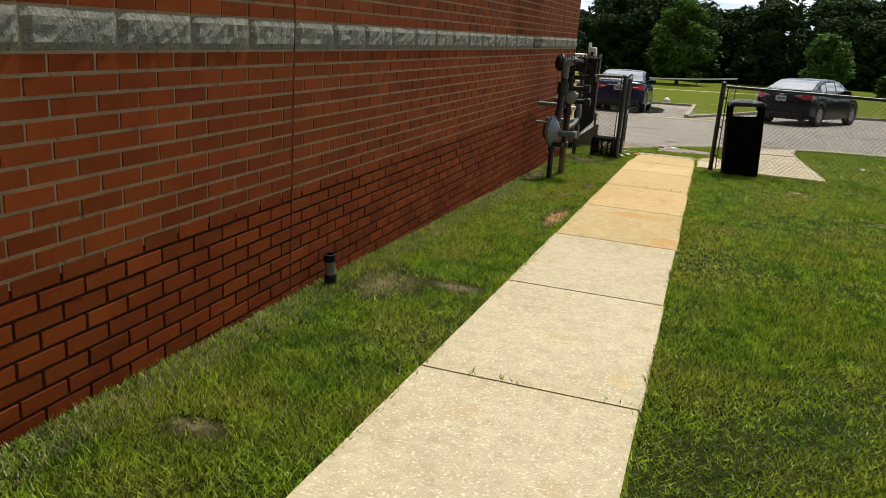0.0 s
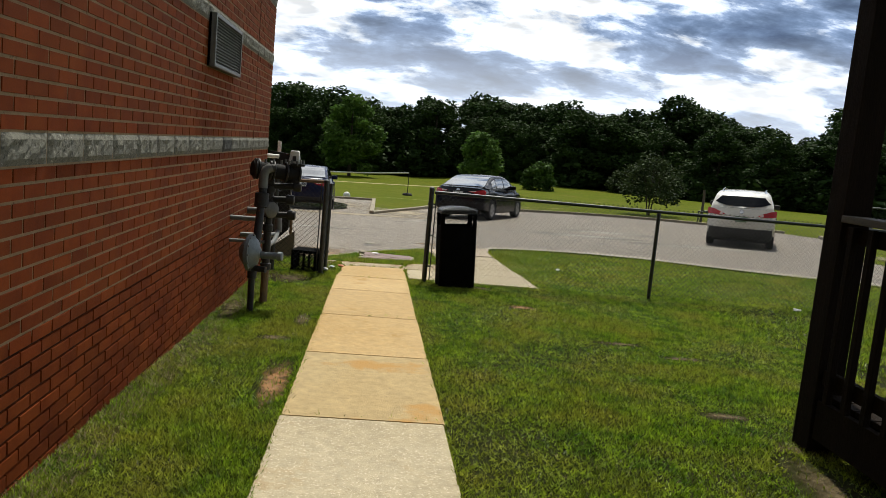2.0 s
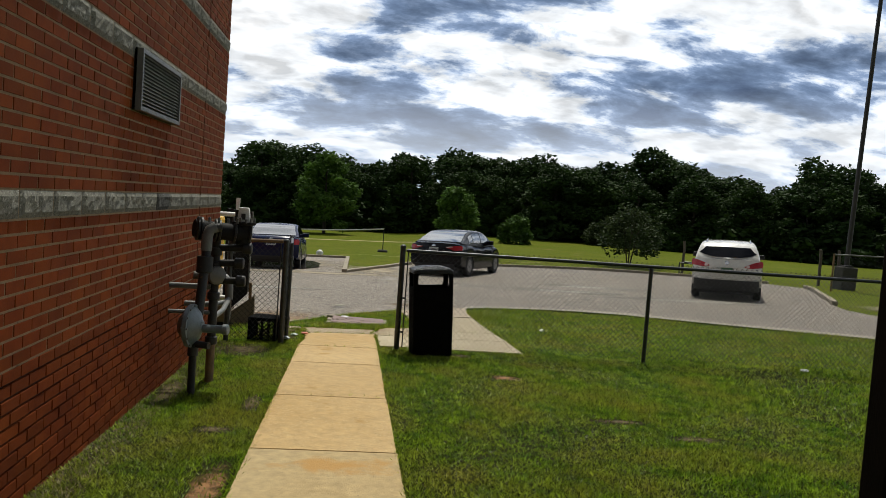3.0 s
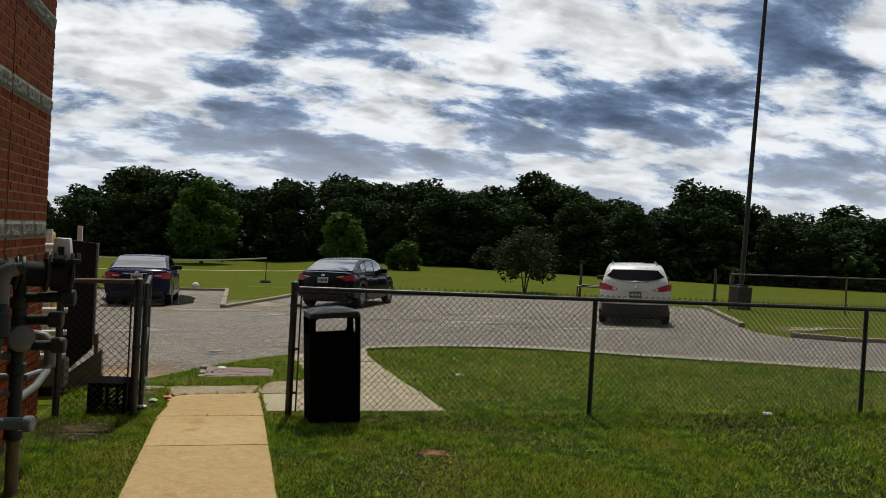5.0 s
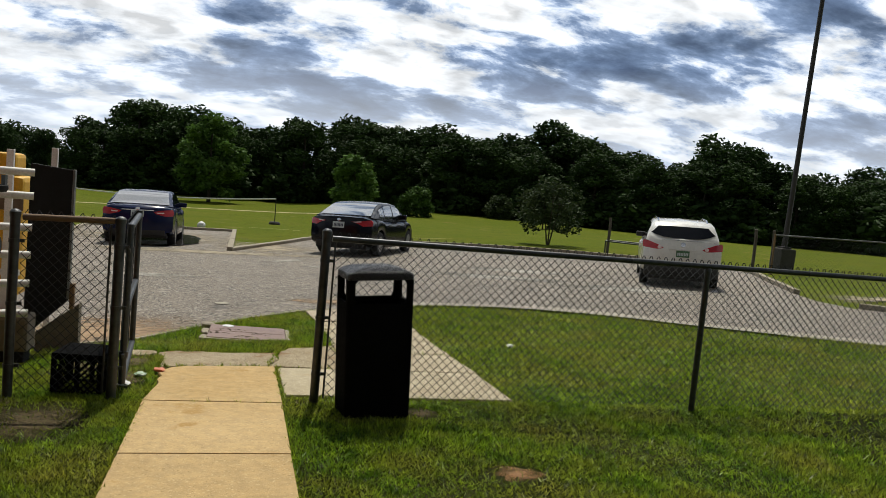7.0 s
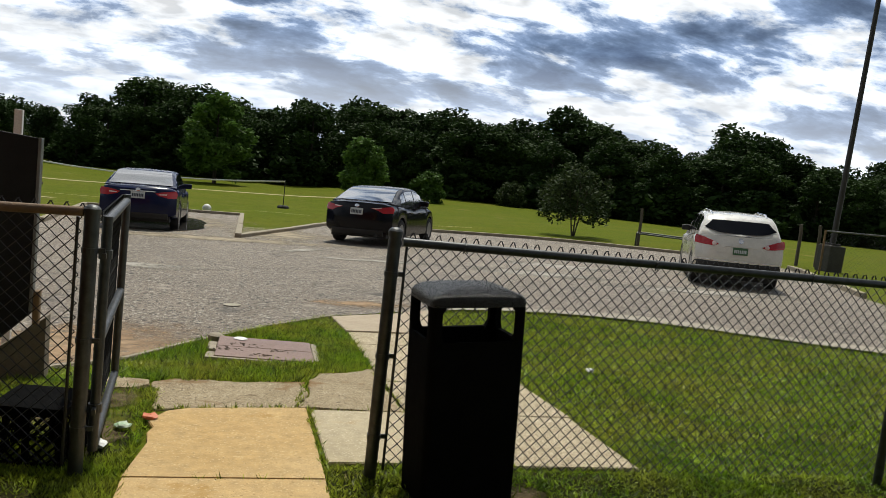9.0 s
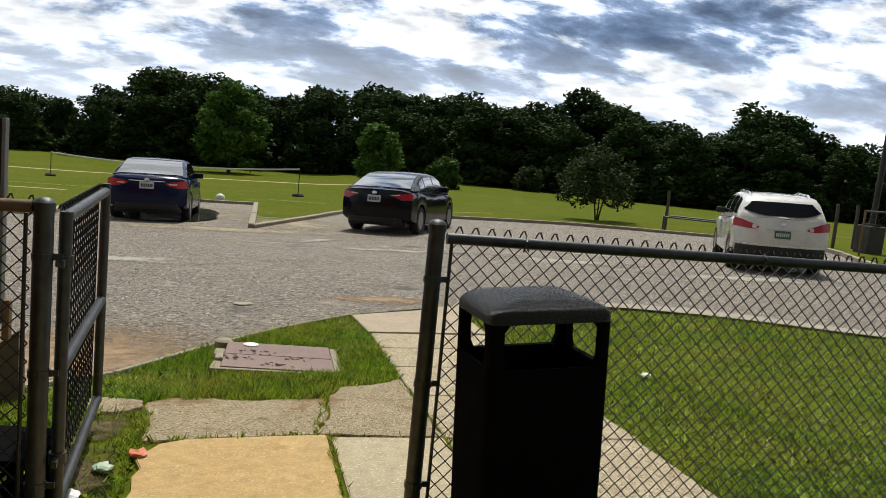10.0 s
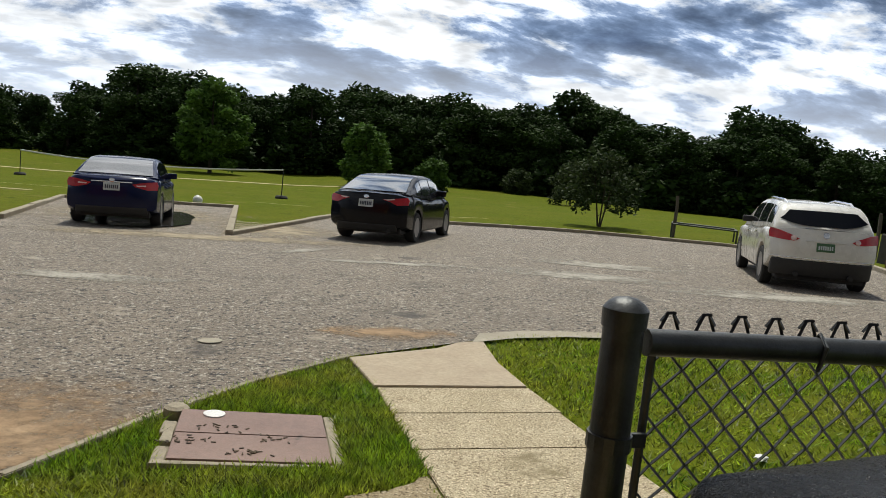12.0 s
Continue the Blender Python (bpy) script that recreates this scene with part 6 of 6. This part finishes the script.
def build_net():
    ax, ay, bx, by = 1.75, 46.6, -11.2, 55.5
    top = empty("rope_line", Matrix(), "sagging pale rope between two thin weighted stands on the field", "rope line")
    for x, y in ((ax, ay), (bx, by)):
        z = gz(x, y)
        bm = bmesh.new()
        tube(bm, [(x, y, z), (x, y, z + 1.32)], 0.022, 8)
        p = part("stand", bm, M_pipe_dark, top)
        bm = bmesh.new()
        lathe(bm, [(0.28, 0), (0.28, 0.08), (0.22, 0.14), (0, 0.15)], 16, Matrix.Translation((x, y, z)))
        part("weighted_base", bm, M_tyre, p, smooth=True)
    bm = bmesh.new()
    pts = []
    for i in range(17):
        t = i / 16
        x, y = ax + (bx - ax) * t, ay + (by - ay) * t
        pts.append((x, y, gz(ax, ay) * (1 - t) + gz(bx, by) * t + 1.30 - 0.28 * 4 * t * (1 - t)))
    tube(bm, pts, 0.045, 6)
    part("rope", bm, M_white, top)


def build_far():
    bm = bmesh.new()
    z = gz(-1.35, 37.6)
    bmesh.ops.create_icosphere(bm, subdivisions=3, radius=0.16, matrix=Matrix.Translation((-1.35, 37.6, z + 0.15)))
    tagged(link("ball", bm, M_white, True), "white ball lying on grass behind the kerb", "ball")
    # a second wire fence beyond the light pole
    top = empty("wire_fence", Matrix(), "rusty far wire fence with thin posts before the wood", "fence")
    pts = [(15.9, 26.9), (19.4, 25.7), (22.8, 24.5), (26.2, 23.3), (29.6, 22.1)]
    for x, y in pts:
        z = gz(x, y)
        bm = bmesh.new()
        tube(bm, [(x, y, z - 0.1), (x, y, z + 1.25)], 0.03, 8)
        part("post", bm, M_pipe_rust, top)
    for (ax, ay), (bx, by) in zip(pts, pts[1:]):
        bm = bmesh.new()
        tube(bm, [(ax, ay, gz(ax, ay) + 1.22), (bx, by, gz(bx, by) + 1.22)], 0.024, 8)
        part("top_rail", bm, M_pipe_grey, top)
        ln = math.hypot(bx - ax, by - ay)
        ob = new("chain_link", chain_mesh(0.0, ln, 0.05, 1.22, 0.12, 0.0022))
        ob.matrix_basis = Matrix.Translation((ax, ay, gz(ax, ay))) @ Matrix.Rotation(math.atan2(by - ay, bx - ax), 4, "Z")
        ob.parent = top
        ob["kind"] = "stuff"
    # old wooden posts
    wp = empty("wooden_post", Matrix(), "weathered upright wooden post on the field", "post", "wooden posts on the field")
    bm = bmesh.new()
    tube(bm, [(0, 0, -0.2), (0.02, 0, 1.0), (0.0, 0.02, 1.3)], 0.055, 9, 0.05)
    part("shaft", bm, M_post_wood, wp, smooth=True)
    wp.matrix_basis = Matrix.Translation((13.2, 32.6, gz(13.2, 32.6)))
    for x, y in ((16.7, 28.9), (17.4, 28.9)):
        copy_thing(wp, Matrix.Translation((x, y, gz(x, y))) @ Matrix.Rotation(0.8, 4, "Z"))
    # a low frame lying by the posts
    x, y = 14.0, 32.2
    fr = empty("play_frame", pose(x, y, gz(x, y), 0, 0, -30), "low grey rectangular metal frame standing on the field", "frame")
    for a, b in (((-0.95, -0.5, 0.42), (0.95, -0.5, 0.42)), ((-0.95, 0.5, 0.42), (0.95, 0.5, 0.42)), ((-0.95, -0.5, 0.42), (-0.95, 0.5, 0.42)), ((0.95, -0.5, 0.42), (0.95, 0.5, 0.42)),
                 ((-0.95, -0.5, 0), (-0.95, -0.5, 0.42)), ((0.95, -0.5, 0), (0.95, -0.5, 0.42)), ((-0.95, 0.5, 0), (-0.95, 0.5, 0.42)), ((0.95, 0.5, 0), (0.95, 0.5, 0.42))):
        bm = bmesh.new()
        tube(bm, [a, b], 0.025, 8)
        part("bar", bm, M_galv, fr)
    # pale worn strips across the field
    for i, (a, b, w) in enumerate((((-30, 63), (12, 72), 1.3), ((-24, 43.5), (-7.0, 40.2), 0.5), ((-14, 46), (-4, 43.2), 0.12), ((0.4, 41.5), (2.6, 40.8), 0.10), ((6.2, 37.3), (8.4, 36.6), 0.12))):
        d = (Vector(b) - Vector(a)).normalized()
        n = Vector((-d.y, d.x)) * w / 2
        st = sheet("ground_strip", [(a[0] - n.x, a[1] - n.y), (b[0] - n.x, b[1] - n.y), (b[0] + n.x, b[1] + n.y), (a[0] + n.x, a[1] + n.y)], 0.02, M_strip, 2.0)
        tagged(st, "pale worn strip across the mown field", "worn strip", kind="structure")
    # litter
    rnd = random.Random(5)
    for x, y, s, mt, lab in ((5.67, 11.55, 0.05, M_paper, "crumpled scrap of white paper on the grass"), (3.05, 14.3, 0.045, M_paper, "crumpled scrap of white paper on the grass"),
                             (-0.62, 12.02, 0.05, M_paper, "scrap of white paper by the gate post"), (-0.55, 12.32, 0.045, M_green_wrap, "crumpled green and white wrapper on the grass"),
                             (-0.43, 12.5, 0.045, M_red, "crumpled orange wrapper at the end of the walkway")):
        bm = bmesh.new()
        bmesh.ops.create_icosphere(bm, subdivisions=2, radius=s)
        for v in bm.verts:
            v.co *= rnd.uniform(0.6, 1.25)
            v.co.z = v.co.z * 0.35 + s * 0.3
        o = link("litter", bm, mt)
        o.location = (x, y, gz(x, y) + 0.02)
        tagged(o, lab, "litter")


build_vent()
build_stub()
build_gas_meter()
build_crate()
build_hatch()
build_skid()
build_deck()
build_pole()
build_net()
build_far()

# ---- bare ground and turf ----
BARE = [(-1.05, 4.0, 0.24, 0.40), (-0.72, 4.15, 0.20, 0.14), (-0.58, 6.75, 0.13, 0.55), (-0.95, 2.05, 0.14, 0.10), (-1.28, 9.0, 0.10, 0.5),
        (2.3, 8.6, 0.26, 0.10), (2.75, 8.15, 0.24, 0.09), (2.35, 6.5, 0.18, 0.10), (1.68, 10.25, 0.20, 0.13), (1.40, 11.45, 0.13, 0.16), (2.1, 5.0, 0.14, 0.10), (-0.75, 7.9, 0.14, 0.12),
        (2.38, 4.1, 0.20, 0.6), (2.40, 5.3, 0.18, 0.55), (-0.66, 12.3, 0.20, 0.42), (-1.0, 11.15, 0.30, 0.45), (-0.98, 12.55, 0.28, 0.40), (-0.66, 12.95, 0.17, 0.30), (-0.6, 8.7, 0.1, 0.3)]
for i, (x, y, rx, ry) in enumerate(BARE):
    clay = i in (2, 8)
    o = sheet("bare_soil", blot(x, y, rx, ry, 0, seed=40 + i, rough=0.45), 0.006 + 0.0004 * i, M_clay if clay else M_dirt, 3)
    tagged(o, "orange clay showing through thin turf" if clay else "bare brown soil with dead grass in the turf", "soil", kind="structure")

SOLID = [[(-0.46, -7), (0.46, -7), (0.46, 12.8), (-0.40, 12.72), (-0.44, 12.3)], [(1.08, 11.85), (2.22, 11.85), (2.2, 15.8), (2.22, 16.5), (2.3, 17.35), (1.0, 16.62), (1.09, 15.7)],
         [(0.48, 11.86), (1.09, 11.86), (1.09, 14.19), (0.84, 13.99), (0.62, 13.93), (0.50, 13.62), (0.3, 13.6), (0.05, 13.55), (-0.16, 13.6), (-0.4, 13.6), (-0.53, 13.5), (-0.74, 13.58), (-0.85, 13.5), (-0.78, 13.26), (-0.47, 13.2), (-0.45, 12.72), (0.4, 12.85)],
         [(-0.24, 15.22), (0.71, 15.19), (0.70, 14.33), (-0.23, 14.34)], ROAD]


def in_poly(poly, X, Y):
    c = np.zeros(len(X), bool)
    j = len(poly) - 1
    for i in range(len(poly)):
        xi, yi = poly[i]
        xj, yj = poly[j]
        if yi != yj:
            c ^= ((yi > Y) != (yj > Y)) & (X < (xj - xi) * (Y - yi) / (yj - yi) + xi)
        j = i
    return c


def ground_heights(X, Y):
    def ss(a, b, v):
        v = np.clip((v - a) / (b - a), 0, 1)
        return v * v * (3 - 2 * v)
    off = ss(12.3, 15, Y) * (-0.10 + 0.022 * np.clip(X, -12, 22) + 0.02 * np.clip(Y - 24, 0, 12) * ss(3, 11, X))
    return -SLOPE * np.where(Y < 60, Y, 60) + off


def turf(name, n, x0, x1, y0, y1, h, w, mat, label, seed, thin=1.0):
    """Single blades of grass, sparser on the bare spots."""
    rng = np.random.default_rng(seed)
    X, Y = rng.uniform(x0, x1, n), rng.uniform(y0, y1, n)
    keep = np.ones(n, bool)
    for p in SOLID:
        keep &= ~in_poly(p, X, Y)
    keep &= X > WX + 0.012
    for x, y, rx, ry in BARE:
        d = ((X - x) / (rx * 1.05)) ** 2 + ((Y - y) / (ry * 1.05)) ** 2
        keep &= (d > 1) | (rng.uniform(size=n) < 0.10 + 0.6 * np.clip(d - 0.5, 0, 1))
    patch = np.sin(X * 2.3 + 1.7 * np.sin(Y * 1.1)) * np.sin(Y * 1.9 + 1.3 * np.sin(X * 1.6 + 2))
    keep &= rng.uniform(size=n) < np.clip(0.78 + 0.35 * patch, 0.35, 1) * thin
    X, Y = X[keep], Y[keep]
    m = len(X)
    patch = patch[keep]
    Z = ground_heights(X, Y)
    a = rng.uniform(0, math.tau, m)
    hh = h * rng.uniform(0.35, 1.25, m) * (1 + 0.25 * patch)
    ww = w * rng.uniform(0.6, 1.4, m)
    lean = h * rng.uniform(0.3, 1.7, m)
    b = rng.uniform(0, math.tau, m)
    P0 = np.stack([X - np.cos(a) * ww / 2, Y - np.sin(a) * ww / 2, Z - 0.004], 1)
    P1 = np.stack([X + np.cos(a) * ww / 2, Y + np.sin(a) * ww / 2, Z - 0.004], 1)
    P2 = np.stack([X + np.cos(b) * lean, Y + np.sin(b) * lean, Z + hh], 1)
    V = np.stack([P0, P1, P2], 1).reshape(-1, 3)
    F = np.arange(m * 3).reshape(-1, 3)
    ob = new(name, fast_mesh(name, V, F, mat))
    return tagged(ob, label, "grass", kind="stuff")


turf("grass", 95000, -1.39, -0.44, 0.6, 5.0, 0.030, 0.0075, M_blade, "short green mown grass beside the brick wall", 31)
turf("grass", 130000, -1.39, -0.44, 5.0, 13.6, 0.030, 0.0095, M_blade, "short green mown grass beside the brick wall", 1)
turf("grass", 120000, 0.44, 2.2, 0.8, 5.0, 0.030, 0.0085, M_blade, "short green mown grass beside the walkway", 32)
turf("grass", 60000, 2.2, 4.2, 0.8, 5.0, 0.030, 0.011, M_blade, "short green mown grass beside the deck", 33)
turf("grass", 260000, 0.44, 4.2, 5.0, 12.4, 0.029, 0.0105, M_blade, "short green mown grass beside the walkway", 2)
turf("grass", 150000, 0.4, 9.5, 8.5, 17.8, 0.042, 0.014, M_blade, "short green mown grass along the chain-link fence", 3)
turf("grass", 85000, -1.4, 1.15, 13.0, 16.8, 0.050, 0.011, M_blade, "longer green grass round the steel hatch", 4)
turf("grass", 60000, 4.2, 12.0, 5.0, 16.0, 0.045, 0.016, M_blade, "short green mown grass beyond the deck", 5)
turf("dead_grass", 22000, -1.39, 4.2, 0.8, 13.5, 0.022, 0.0055, M_straw, "pale dead grass blades lying in the turf", 6)
turf("weeds", 110000, -1.39, 4.2, 0.8, 13.5, 0.022, 0.022, M_blade, "small broad-leaved weeds in the turf", 7)


def tufts(segments, per_metre, spread, h, w, seed):
    """Tufts of grass rooted in joints and cracks."""
    rng = np.random.default_rng(seed)
    P = []
    for (ax, ay), (bx, by), density in segments:
        n = int(math.hypot(bx - ax, by - ay) * per_metre * density)
        t = rng.uniform(0, 1, n)
        clump = np.sin(t * 37 + ax * 11) > -0.2
        t = t[clump]
        P.append(np.stack([ax + (bx - ax) * t + rng.normal(0, spread, len(t)), ay + (by - ay) * t + rng.normal(0, spread, len(t))], 1))
    P = np.concatenate(P)
    m = len(P)
    X, Y = P[:, 0], P[:, 1]
    Z = ground_heights(X, Y) + 0.012
    a, b = rng.uniform(0, math.tau, m), rng.uniform(0, math.tau, m)
    hh, ww = h * rng.uniform(0.4, 1.3, m), w * rng.uniform(0.7, 1.3, m)
    lean = hh * rng.uniform(0.3, 1.1, m)
    P0 = np.stack([X - np.cos(a) * ww / 2, Y - np.sin(a) * ww / 2, Z], 1)
    P1 = np.stack([X + np.cos(a) * ww / 2, Y + np.sin(a) * ww / 2, Z], 1)
    P2 = np.stack([X + np.cos(b) * lean, Y + np.sin(b) * lean, Z + hh], 1)
    V = np.stack([P0, P1, P2], 1).reshape(-1, 3)
    ob = new("grass_tufts", fast_mesh("grass_tufts", V, np.arange(m * 3).reshape(-1, 3), M_blade))
    return tagged(ob, "small grass tufts growing in the joints of the concrete", "grass", kind="stuff")


tufts([((-0.3, 2.952), (0.0, 2.952), 0.5), ((0.3, 2.952), (0.45, 2.952), 0.5), ((-0.45, 6.0), (0.45, 6.0), 0.25), ((-0.4, 9.05), (0.4, 9.05), 0.25), ((-0.2, 11.62), (0.4, 11.62), 0.3),
       ((0.468, 11.6), (0.468, 12.85), 0.9), ((-0.42, 12.72), (0.4, 12.84), 1.0), ((0.4, 12.85), (0.51, 13.62), 0.8), ((0.48, 12.81), (1.07, 12.81), 0.3), ((1.08, 11.85), (1.08, 14.1), 0.5),
       ((1.1, 13.7), (2.2, 13.7), 0.3), ((-0.468, 0.5), (-0.468, 12.2), 0.7), ((0.47, 0.5), (0.47, 11.8), 0.4), ((-0.85, 13.52), (0.4, 13.6), 1.0), ((-0.47, 13.2), (-0.45, 12.75), 0.8)], 260, 0.012, 0.034, 0.008, 12)
turf("weeds", 16000, -1.4, 1.1, 11.6, 16.6, 0.03, 0.026, M_blade, "small broad-leaved weeds by the gate and hatch", 9)
turf("dead_grass", 26000, -1.39, -1.18, 0.5, 11.6, 0.03, 0.007, M_straw, "dry pale grass along the foot of the wall", 21)
